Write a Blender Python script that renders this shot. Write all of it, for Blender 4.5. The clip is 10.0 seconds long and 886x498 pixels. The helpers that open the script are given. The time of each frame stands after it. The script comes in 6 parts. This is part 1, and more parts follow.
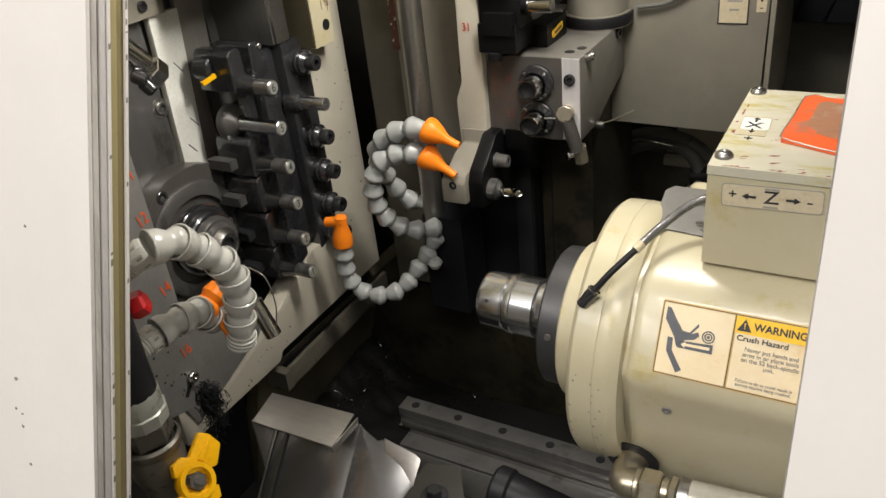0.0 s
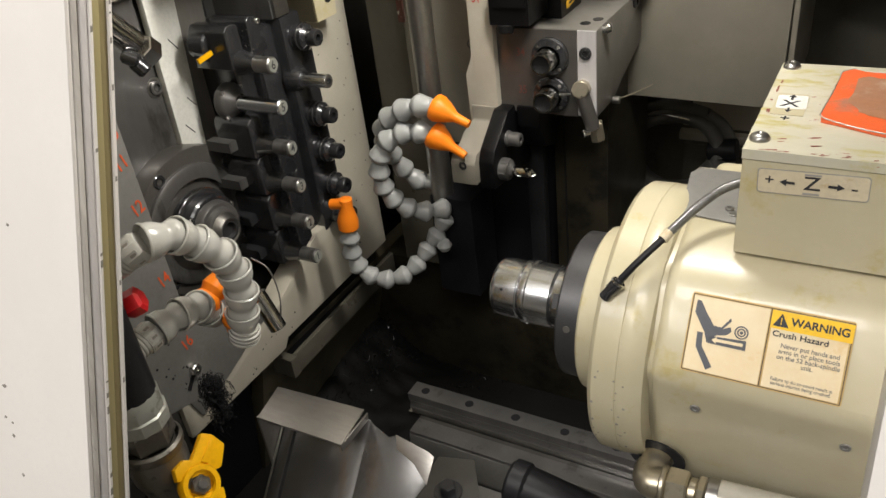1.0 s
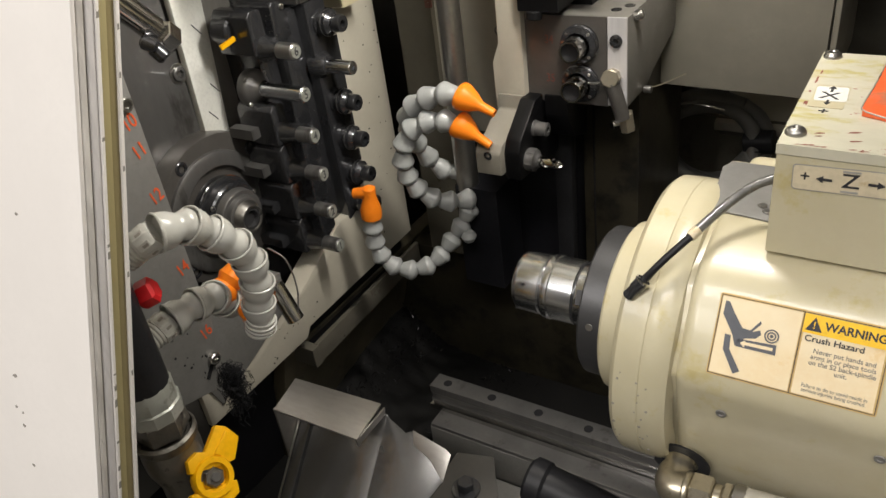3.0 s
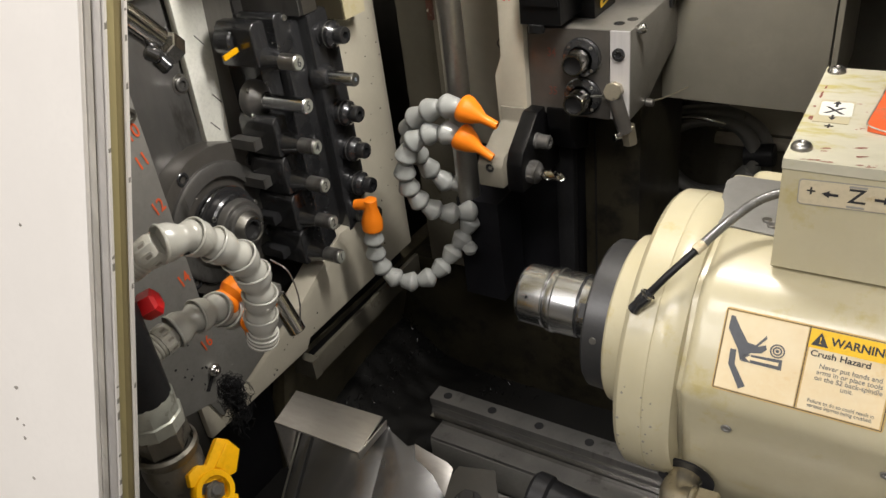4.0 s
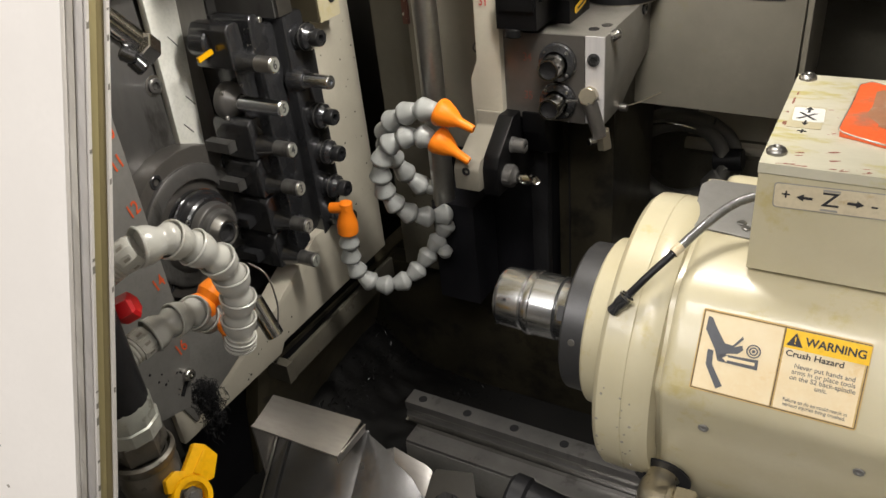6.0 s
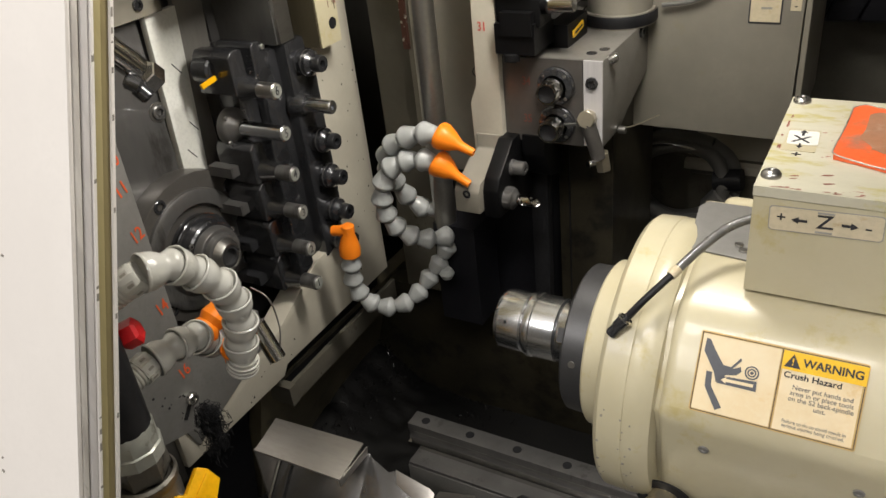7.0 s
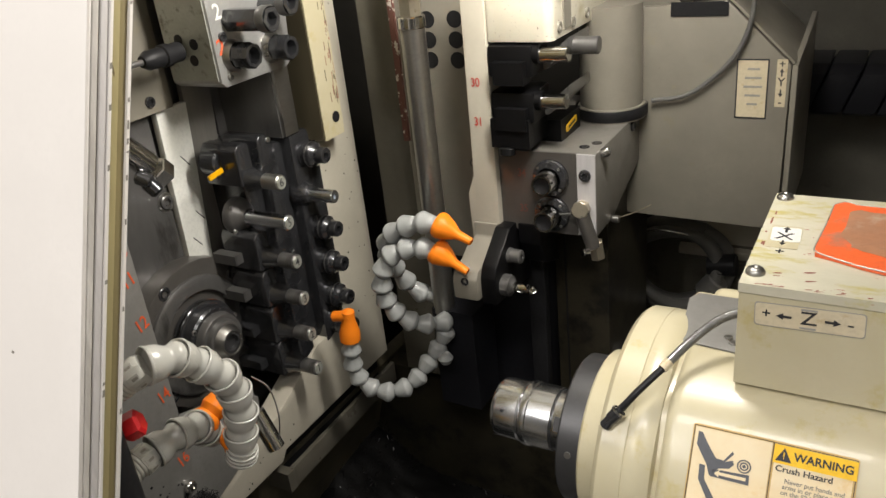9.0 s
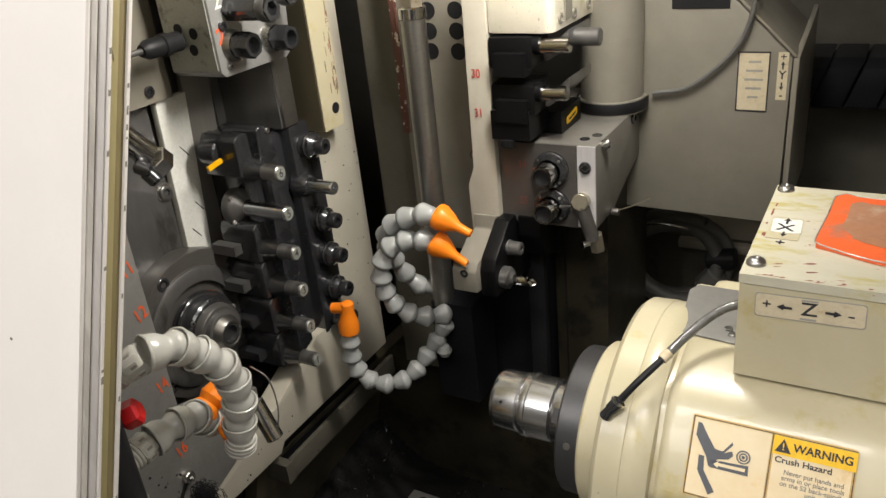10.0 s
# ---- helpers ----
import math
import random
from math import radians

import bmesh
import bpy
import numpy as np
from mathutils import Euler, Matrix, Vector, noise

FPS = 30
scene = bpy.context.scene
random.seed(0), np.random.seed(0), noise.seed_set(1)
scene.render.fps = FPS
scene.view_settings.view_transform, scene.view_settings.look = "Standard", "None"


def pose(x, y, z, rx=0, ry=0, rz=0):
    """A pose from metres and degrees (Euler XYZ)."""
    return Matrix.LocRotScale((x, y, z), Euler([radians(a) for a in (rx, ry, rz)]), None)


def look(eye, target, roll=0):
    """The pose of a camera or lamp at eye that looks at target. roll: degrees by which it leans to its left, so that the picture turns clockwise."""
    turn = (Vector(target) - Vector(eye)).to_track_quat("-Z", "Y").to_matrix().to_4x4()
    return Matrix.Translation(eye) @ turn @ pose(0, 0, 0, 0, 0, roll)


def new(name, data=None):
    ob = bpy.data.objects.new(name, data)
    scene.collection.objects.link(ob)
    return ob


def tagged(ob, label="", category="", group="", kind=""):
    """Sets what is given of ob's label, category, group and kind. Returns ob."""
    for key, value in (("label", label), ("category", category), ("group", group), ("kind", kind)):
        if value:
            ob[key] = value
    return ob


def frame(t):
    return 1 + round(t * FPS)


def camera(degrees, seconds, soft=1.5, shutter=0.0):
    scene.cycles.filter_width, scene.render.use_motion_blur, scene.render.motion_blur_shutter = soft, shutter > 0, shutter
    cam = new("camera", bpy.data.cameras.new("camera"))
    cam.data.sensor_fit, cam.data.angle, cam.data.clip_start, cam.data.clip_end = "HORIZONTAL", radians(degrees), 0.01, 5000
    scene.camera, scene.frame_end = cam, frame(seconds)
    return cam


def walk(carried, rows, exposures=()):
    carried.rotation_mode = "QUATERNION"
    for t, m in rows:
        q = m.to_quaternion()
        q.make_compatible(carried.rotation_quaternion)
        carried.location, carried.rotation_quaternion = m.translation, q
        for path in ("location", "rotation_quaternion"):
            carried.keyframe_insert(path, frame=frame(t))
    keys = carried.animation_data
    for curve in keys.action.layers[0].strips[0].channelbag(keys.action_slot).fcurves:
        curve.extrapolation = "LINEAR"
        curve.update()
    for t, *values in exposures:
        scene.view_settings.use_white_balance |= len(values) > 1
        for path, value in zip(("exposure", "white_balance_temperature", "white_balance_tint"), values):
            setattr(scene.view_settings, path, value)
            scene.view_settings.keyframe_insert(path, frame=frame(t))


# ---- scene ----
LENS = 59.2
PATH = [
    (0, (0.349, -0.591, 0.982), (-0.572, 0.882, -0.009), -6.7),
    (0.5, (0.353, -0.567, 0.972), (-0.581, 0.878, -0.047), -7.6),
    (1, (0.325, -0.562, 0.978), (-0.591, 0.868, -0.079), -7.6),
    (1.5, (0.326, -0.548, 0.968), (-0.608, 0.854, -0.111), -8.1),
    (2, (0.328, -0.547, 0.97), (-0.619, 0.839, -0.117), -8.2),
    (2.5, (0.329, -0.543, 0.972), (-0.636, 0.832, -0.113), -8.3),
    (3, (0.325, -0.544, 0.973), (-0.656, 0.827, -0.103), -8.3),
    (4.5, (0.318, -0.545, 0.974), (-0.647, 0.857, -0.076), -7.2),
    (5, (0.316, -0.545, 0.972), (-0.619, 0.873, -0.084), -6.6),
    (6.5, (0.312, -0.553, 0.977), (-0.593, 0.893, -0.068), -6.3),
    (7, (0.317, -0.552, 0.98), (-0.609, 0.904, -0.031), -6.8),
    (7.5, (0.319, -0.555, 0.989), (-0.629, 0.926, 0.036), -7.0),
    (8, (0.326, -0.554, 1.0), (-0.632, 0.956, 0.104), -7.0),
    (8.5, (0.326, -0.553, 1.001), (-0.636, 0.975, 0.14), -6.9),
    (9, (0.326, -0.557, 0.999), (-0.632, 0.982, 0.156), -6.5),
    (9.5, (0.327, -0.558, 0.996), (-0.63, 0.981, 0.149), -6.3),
    (10, (0.325, -0.558, 0.995), (-0.629, 0.979, 0.141), -6.2),
]
cam = camera(LENS, 10.0)
walk(cam, [(r[0], look(*r[1:])) for r in PATH])

# ---- world and lights ----
world = bpy.data.worlds.new("hall_air")
scene.world = world
world.use_nodes = True
world.node_tree.nodes["Background"].inputs[0].default_value = (0.9, 0.93, 1.0, 1)
world.node_tree.nodes["Background"].inputs[1].default_value = 0.045


def area_lamp(name, eye, target, sx, sy, watts, colour):
    data = bpy.data.lights.new(name, "AREA")
    data.shape, data.size, data.size_y, data.energy, data.color = "RECTANGLE", sx, sy, watts, colour
    ob = new(name, data)
    ob.matrix_world = look(eye, target)
    return ob


WARM = (1.0, 0.945, 0.86)
HALL = (1.0, 0.955, 0.91)
area_lamp("hall_light_front", (0.25, -1.8, 2.75), (0.1, -0.3, 0.7), 1.6, 0.4, 42, HALL)
# Unseen; hung low so that it also fills the upright front faces.
area_lamp("hall_light_side", (-0.8, -2.3, 2.3), (0.1, -0.3, 0.65), 1.6, 0.5, 27, HALL)
# Unseen lamp without a window behind it, added to brighten the tool wall.
area_lamp("hall_fill_right", (1.5, -1.45, 2.5), (-0.1, -0.2, 0.7), 1.5, 0.5, 13, HALL)
# Unseen lamp, added to brighten the upper tool wall and gang tools.
area_lamp("added_work_light", (0.15, -0.02, 1.15), (-0.30, 0.08, 0.80), 0.05, 0.26, 5.0, WARM)


# ---- materials ----
def material(name, a, b=None, rough=0.5, metal=0.0, fine=260.0, large=18.0, bump=0.15, stain=None,
             stain_at=0.62, stain_size=26.0, speck=None, speck_at=0.72, speck_size=140.0, coat=0.0, stretch=(1, 1, 1), spread=0.12, grain=0.75):
    m = bpy.data.materials.new(name)
    m.use_nodes = True
    nt = m.node_tree
    n, link = nt.nodes, nt.links.new
    p = n["Principled BSDF"]
    p.inputs["Metallic"].default_value = metal
    p.inputs["Coat Weight"].default_value = coat
    co = n.new("ShaderNodeTexCoord")
    mp = n.new("ShaderNodeMapping")
    mp.inputs["Scale"].default_value = stretch
    link(co.outputs["Object"], mp.inputs["Vector"])

    def noise_tex(size, detail=5.0, rgh=0.6):
        t = n.new("ShaderNodeTexNoise")
        t.inputs["Scale"].default_value, t.inputs["Detail"].default_value, t.inputs["Roughness"].default_value = size, detail, rgh
        link(mp.outputs["Vector"], t.inputs["Vector"])
        return t.outputs["Fac"]

    def ramp(fac, lo, hi):
        r = n.new("ShaderNodeMapRange")
        r.inputs[1].default_value, r.inputs[2].default_value = lo, hi
        link(fac, r.inputs[0])
        return r.outputs[0]

    def mix(fac, c1, c2):
        x = n.new("ShaderNodeMix")
        x.data_type = "RGBA"
        link(fac, x.inputs["Factor"])
        for socket, c in ((x.inputs[6], c1), (x.inputs[7], c2)):
            if isinstance(c, tuple):
                socket.default_value = (*c, 1)
            else:
                link(c, socket)
        return x.outputs[2]

    b = b or tuple(c * 0.8 for c in a)
    f1, f2 = noise_tex(fine, 6.0), noise_tex(large, 4.0)
    colour = mix(ramp(f2, 0.3, 0.7), a, b)
    colour = mix(ramp(f1, 0.45, 0.9), colour, tuple(c * grain for c in a))
    if stain:
        colour = mix(ramp(noise_tex(stain_size, 6.0, 0.65), stain_at, stain_at + 0.12), colour, stain)
    if speck:
        colour = mix(ramp(noise_tex(speck_size, 3.0, 0.7), speck_at, speck_at + 0.02), colour, speck)
    link(colour, p.inputs["Base Color"])
    r = n.new("ShaderNodeMapRange")
    r.inputs[3].default_value, r.inputs[4].default_value = max(0.04, rough - spread), min(1, rough + spread)
    link(f2, r.inputs[0])
    link(r.outputs[0], p.inputs["Roughness"])
    if bump:
        bp = n.new("ShaderNodeBump")
        bp.inputs["Strength"].default_value, bp.inputs["Distance"].default_value = bump, 0.001
        link(f1, bp.inputs["Height"])
        link(bp.outputs[0], p.inputs["Normal"])
    return m


CREAM = material("cream_paint", (0.51, 0.466, 0.330), (0.455, 0.405, 0.262), 0.33, bump=0.04, stain=(0.43, 0.36, 0.17), stain_at=0.58, speck=(0.25, 0.19, 0.12), speck_at=0.765, coat=0.22, grain=0.92)
CREAM_TOP = material("worn_cream_paint", (0.54, 0.515, 0.41), (0.47, 0.445, 0.33), 0.38, bump=0.05, stain=(0.42, 0.37, 0.14), stain_at=0.52, stain_size=34, speck=(0.30, 0.09, 0.07), speck_at=0.68, speck_size=120, stretch=(0.6, 1.6, 1), grain=0.88, coat=0.2)
PANEL = material("grey_cream_panel", (0.50, 0.47, 0.39), (0.43, 0.40, 0.33), 0.42, bump=0.04, stain=(0.32, 0.29, 0.20), stain_at=0.7, speck=(0.08, 0.07, 0.06), speck_at=0.77, grain=0.88)
# Much darker panel tone, for the left wall and the low rear boxes.
PANEL_DARK = material("dark_panel", (0.115, 0.105, 0.080), (0.080, 0.073, 0.055), 0.4, bump=0.08, stain=(0.045, 0.042, 0.032), stain_at=0.55)
SPECKLED = material("chipped_cream_paint", (0.66, 0.62, 0.52), (0.60, 0.56, 0.44), 0.4, bump=0.06, stain=(0.48, 0.43, 0.28), speck=(0.12, 0.03, 0.03), speck_at=0.66, speck_size=320, coat=0.1, grain=0.9)
WHITE = material("white_door_paint", (0.82, 0.785, 0.75), (0.78, 0.745, 0.71), 0.38, bump=0.02, speck=(0.35, 0.32, 0.28), speck_at=0.80, speck_size=60, coat=0.1, grain=0.95)
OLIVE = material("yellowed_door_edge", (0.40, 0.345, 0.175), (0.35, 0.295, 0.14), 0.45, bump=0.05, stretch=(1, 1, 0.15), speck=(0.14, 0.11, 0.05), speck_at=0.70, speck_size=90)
# The edge's olive again, with shade put into the colour.
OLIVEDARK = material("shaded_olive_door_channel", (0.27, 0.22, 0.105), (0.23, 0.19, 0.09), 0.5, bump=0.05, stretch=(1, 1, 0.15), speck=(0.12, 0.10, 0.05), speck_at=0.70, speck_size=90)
SEALGREY = material("lavender_grey_strip", (0.45, 0.435, 0.44), (0.38, 0.37, 0.375), 0.5, bump=0.15, large=60, stretch=(1, 1, 0.08), speck=(0.20, 0.18, 0.16), speck_at=0.70, speck_size=120)
SEALPALE = material("pale_grey_seal", (0.68, 0.655, 0.65), (0.60, 0.575, 0.57), 0.5, bump=0.12, large=60, stretch=(1, 1, 0.08), speck=(0.26, 0.24, 0.21), speck_at=0.71, speck_size=120)
STREAKED = material("grime_streaked_seal", (0.70, 0.67, 0.63), (0.45, 0.42, 0.39), 0.55, bump=0.25, large=90, stretch=(1, 1, 0.06), speck=(0.14, 0.125, 0.11), speck_at=0.67, speck_size=150)
# Dark tan, well below the tone of the guide bar's cream front.
TANSIDE = material("dark_tan_metal", (0.125, 0.105, 0.066), (0.09, 0.077, 0.05), 0.32, 0.5, bump=0.1, stretch=(1, 1, 0.1), stain=(0.17, 0.13, 0.06), stain_at=0.60)
HOLDERSTEEL = material("satin_holder_steel", (0.42, 0.42, 0.41), (0.33, 0.33, 0.325), 0.34, 0.5, bump=0.06, stain=(0.18, 0.175, 0.165), stain_at=0.6, coat=0.2)
# The pale specks paint small glints into the black.
BLACKOX = material("black_oxide_steel", (0.060, 0.061, 0.066), (0.034, 0.035, 0.039), 0.25, 0.55, bump=0.12, coat=0.85, spread=0.09, speck=(0.5, 0.49, 0.47), speck_at=0.79, speck_size=330)
DARKSTEEL = material("oiled_dark_steel", (0.185, 0.18, 0.175), (0.115, 0.113, 0.11), 0.36, 0.6, bump=0.08, coat=0.3, stain=(0.06, 0.056, 0.052), stain_at=0.58, stretch=(1, 1, 0.3))
STEEL = material("ground_steel", (0.42, 0.41, 0.39), (0.34, 0.33, 0.31), 0.3, 0.95, bump=0.06, stretch=(1, 0.3, 1))
SLIDEGREY = material("satin_slideway_steel", (0.27, 0.255, 0.235), (0.20, 0.19, 0.175), 0.42, 0.45, bump=0.05, stretch=(1, 1, 0.15), stain=(0.13, 0.12, 0.105), stain_at=0.6, coat=0.15)
GREYPLATE = material("grey_steel_plate", (0.27, 0.263, 0.25), (0.21, 0.205, 0.195), 0.5, 0.4, bump=0.06, speck=(0.04, 0.04, 0.04), speck_at=0.73, speck_size=75)
CHROME = material("polished_steel", (0.66, 0.65, 0.63), (0.58, 0.57, 0.55), 0.14, 1.0, bump=0.02, spread=0.05)
BRIGHT = material("turned_bright_steel", (0.80, 0.82, 0.85), (0.66, 0.68, 0.71), 0.22, 1.0, bump=0.03, spread=0.06, stretch=(0.12, 1, 1))
BRASS = material("nickel_brass", (0.62, 0.56, 0.44), (0.50, 0.45, 0.34), 0.30, 0.9, bump=0.05, spread=0.08, stain=(0.28, 0.23, 0.15), stain_at=0.62, stain_size=60)
GREYPLASTIC = material("grey_hose_plastic", (0.33, 0.34, 0.335), (0.27, 0.28, 0.275), 0.3, bump=0.03, stain=(0.30, 0.28, 0.22), stain_at=0.68, coat=0.2, grain=0.92)
PALEPLASTIC = material("pale_hose_plastic", (0.50, 0.50, 0.475), (0.45, 0.44, 0.39), 0.26, bump=0.03, stain=(0.38, 0.29, 0.14), stain_at=0.66, stain_size=50, coat=0.35, grain=0.92, speck=(0.16, 0.13, 0.09), speck_at=0.73, speck_size=180)
ORANGE = material("orange_plastic", (0.90, 0.24, 0.015), (0.82, 0.20, 0.01), 0.38, bump=0.03, coat=0.1, grain=0.92)
YELLOW = material("yellow_plastic", (0.82, 0.44, 0.003), (0.76, 0.38, 0.003), 0.42, bump=0.05, stain=(0.35, 0.2, 0.03), stain_at=0.72)
RED = material("red_plastic", (0.75, 0.02, 0.025), (0.6, 0.015, 0.02), 0.3, bump=0.03, coat=0.2)
ORANGELABEL = material("worn_orange_label", (0.80, 0.14, 0.04), (0.74, 0.12, 0.035), 0.4, bump=0.1, stain=(0.30, 0.19, 0.13), stain_at=0.50, stain_size=14)
BLACKRUB = material("black_rubber", (0.012, 0.012, 0.0135), (0.019, 0.019, 0.0205), 0.45, bump=0.1)
NAVY = material("dark_blue_black_plastic", (0.008, 0.0082, 0.0105), (0.013, 0.013, 0.016), 0.5, bump=0.08)
OILBLACK = material("oil_black_casting", (0.0035, 0.0035, 0.004), (0.006, 0.006, 0.0065), 0.34, bump=0.15)
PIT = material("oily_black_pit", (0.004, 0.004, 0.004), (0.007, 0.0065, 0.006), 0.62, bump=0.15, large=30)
# Pale specks put the sparkle of wet chips into the colour.
CHIP = material("wet_black_chips", (0.008, 0.008, 0.009), (0.018, 0.018, 0.018), 0.22, 0.3, bump=0.25, speck=(0.5, 0.5, 0.48), speck_at=0.76, speck_size=500)
DARKRING = material("dark_grey_ring", (0.075, 0.075, 0.078), (0.06, 0.06, 0.062), 0.42, 0.6, bump=0.05)
STAINLESS = material("brushed_cover_sheet", (0.43, 0.41, 0.38), (0.37, 0.35, 0.325), 0.34, 0.9, bump=0.03, stretch=(0.3, 1, 1))
OILSHEET = material("oily_cover_sheet", (0.34, 0.335, 0.33), (0.13, 0.128, 0.126), 0.22, 0.85, bump=0.05, large=13, stain=(0.055, 0.055, 0.056), stain_at=0.54, stain_size=11, spread=0.18, coat=0.3)
LABEL = material("cream_label", (0.60, 0.53, 0.38), (0.55, 0.47, 0.32), 0.4, bump=0.02, stain=(0.42, 0.32, 0.17), stain_at=0.60, stain_size=60)
LABELWARM = material("aged_warning_label", (0.80, 0.69, 0.48), (0.74, 0.58, 0.34), 0.35, large=30, bump=0.01, coat=0.3, grain=0.97, stain=(0.70, 0.50, 0.24), stain_at=0.60, stain_size=40)
LABELWHITE = material("white_label", (0.74, 0.74, 0.70), (0.66, 0.66, 0.60), 0.4, bump=0.02)
RIMTAN = material("faded_amber_rim", (0.60, 0.40, 0.13), (0.52, 0.36, 0.16), 0.4, bump=0.01, stain=(0.36, 0.26, 0.12), stain_at=0.55, stain_size=80)
AMBER = material("amber_label_band", (0.88, 0.55, 0.03), (0.84, 0.50, 0.02), 0.35, bump=0.01, coat=0.3)
INK = material("black_print", (0.03, 0.03, 0.035), None, 0.5, bump=0)
GREYINK = material("grey_print", (0.10, 0.105, 0.12), None, 0.5, bump=0)
MIDINK = material("thin_grey_print", (0.20, 0.195, 0.19), None, 0.5, bump=0)
PALEINK = material("faded_print", (0.34, 0.33, 0.30), None, 0.5, bump=0)
MARKER = material("orange_marker", (0.80, 0.12, 0.03), (0.6, 0.09, 0.03), 0.6, bump=0)
REDMARK = material("red_marker", (0.55, 0.06, 0.05), None, 0.6, bump=0)
FADEDMARK = material("faded_red_marker", (0.17, 0.060, 0.045), None, 0.5, bump=0)
# Darker, greyer copy of the panel paint; weaker light is put into its colour.
PANEL_SHADED = material("shaded_panel_paint", (0.228, 0.211, 0.175), (0.182, 0.168, 0.138), 0.36, bump=0.04, stain=(0.21, 0.188, 0.13), stain_at=0.62, speck=(0.07, 0.06, 0.05), speck_at=0.76, grain=0.88, coat=0.2)
RUST = material("red_brown_primer", (0.16, 0.06, 0.045), (0.12, 0.05, 0.04), 0.5, bump=0.2, speck=(0.6, 0.56, 0.5), speck_at=0.60, speck_size=110)
# Very dark base tone for the back wall, end plate and hood bracket.
DARKSHEET = material("plain_dark_sheet", (0.05, 0.047, 0.042), (0.035, 0.033, 0.03), 0.45, bump=0.08)
GUARD = material("oily_grey_guard_paint", (0.12, 0.113, 0.096), (0.085, 0.08, 0.068), 0.4, bump=0.06, stain=(0.06, 0.055, 0.045), stain_at=0.6, coat=0.2)
BLOCKGREY = material("ground_grey_block_steel", (0.235, 0.222, 0.20), (0.185, 0.175, 0.158), 0.42, 0.35, bump=0.06, stain=(0.17, 0.158, 0.135), stain_at=0.6, speck=(0.08, 0.07, 0.06), speck_at=0.76, coat=0.2)
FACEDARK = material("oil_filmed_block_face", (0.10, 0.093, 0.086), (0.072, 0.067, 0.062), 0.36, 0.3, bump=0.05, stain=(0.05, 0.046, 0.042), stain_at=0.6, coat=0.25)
CLEARHOSE = material("cloudy_clear_hose", (0.50, 0.47, 0.40), (0.38, 0.36, 0.30), 0.15, bump=0.02, coat=0.5)
CABLE = material("grey_braided_cable", (0.10, 0.10, 0.095), (0.16, 0.155, 0.14), 0.5, bump=0.6, fine=700)
SLEEVE = material("cloudy_cable_sleeve", (0.13, 0.127, 0.118), (0.065, 0.064, 0.06), 0.3, bump=0.4, fine=420, large=120, coat=0.5)
HOSEGREY = material("grey_ribbed_hose", (0.15, 0.146, 0.135), (0.10, 0.098, 0.09), 0.4, bump=0.4, fine=500, coat=0.2)
CONCRETE = material("hall_floor_concrete", (0.30, 0.29, 0.27), (0.24, 0.23, 0.22), 0.7, fine=60, large=3, bump=0.2)
SMUDGE = material("grey_smudge", (0.30, 0.28, 0.25), (0.24, 0.22, 0.19), 0.6, bump=0)
# Cream taken down to a dark tone for the lip and side plate.
CREAM_DARK = material("dark_cream_lip", (0.12, 0.112, 0.09), (0.085, 0.078, 0.062), 0.3, bump=0.06, stain=(0.09, 0.082, 0.06), stain_at=0.58, coat=0.3)
SUMPSIDE = material("oily_brown_sump_side", (0.105, 0.09, 0.055), (0.06, 0.052, 0.034), 0.36, bump=0.1, large=12, stain=(0.03, 0.027, 0.02), stain_at=0.56, coat=0.2)
# Near-black olive base for the sump's back sheet and the rear pillar.
PITSHEET = material("dark_sump_sheet", (0.042, 0.036, 0.023), (0.020, 0.018, 0.013), 0.36, bump=0.1, large=14, stain=(0.012, 0.011, 0.009), stain_at=0.5, stain_size=20, coat=0.2)
ZINC = material("pale_zinc_fitting", (0.44, 0.45, 0.41), (0.33, 0.34, 0.30), 0.4, 0.45, bump=0.15, stain=(0.15, 0.14, 0.11), stain_at=0.56, stain_size=60)
CASTVALVE = material("dull_cast_valve_metal", (0.25, 0.235, 0.205), (0.16, 0.15, 0.13), 0.4, 0.8, bump=0.35, fine=380, stain=(0.06, 0.055, 0.05), stain_at=0.56, stain_size=70)
CHIPRED = material("dark_red_paint_chip", (0.27, 0.085, 0.06), (0.18, 0.06, 0.045), 0.6, bump=0.1)
BROWNWORN = material("worn_brown_label_face", (0.42, 0.20, 0.11), (0.30, 0.19, 0.13), 0.34, bump=0.08, stain=(0.45, 0.33, 0.24), stain_at=0.55, stain_size=40, coat=0.2)
HALLWALL = material("hall_wall_paint", (0.55, 0.55, 0.53), (0.5, 0.5, 0.48), 0.7, fine=40, large=2, bump=0.1)

for dull in (NAVY, OILBLACK, PIT, BLACKRUB, YELLOW, ORANGE, PITSHEET):
    dull.node_tree.nodes["Principled BSDF"].inputs["Specular IOR Level"].default_value = 0.22

GLASS = bpy.data.materials.new("window_glass")
GLASS.use_nodes = True
GLASS.node_tree.nodes["Principled BSDF"].inputs["Transmission Weight"].default_value = 0.9
GLASS.node_tree.nodes["Principled BSDF"].inputs["Base Color"].default_value = (0.75, 0.76, 0.78, 1)
GLASS.node_tree.nodes["Principled BSDF"].inputs["Roughness"].default_value = 0.25

# ---- building helpers ----
ORIGIN = {}


def thing(name, at, label, category, group="", kind=""):
    ob = new(name)
    ob.location = at
    ob.empty_display_size = 0.02
    ORIGIN[ob.name] = Vector(at)
    return tagged(ob, label, category, group, kind)


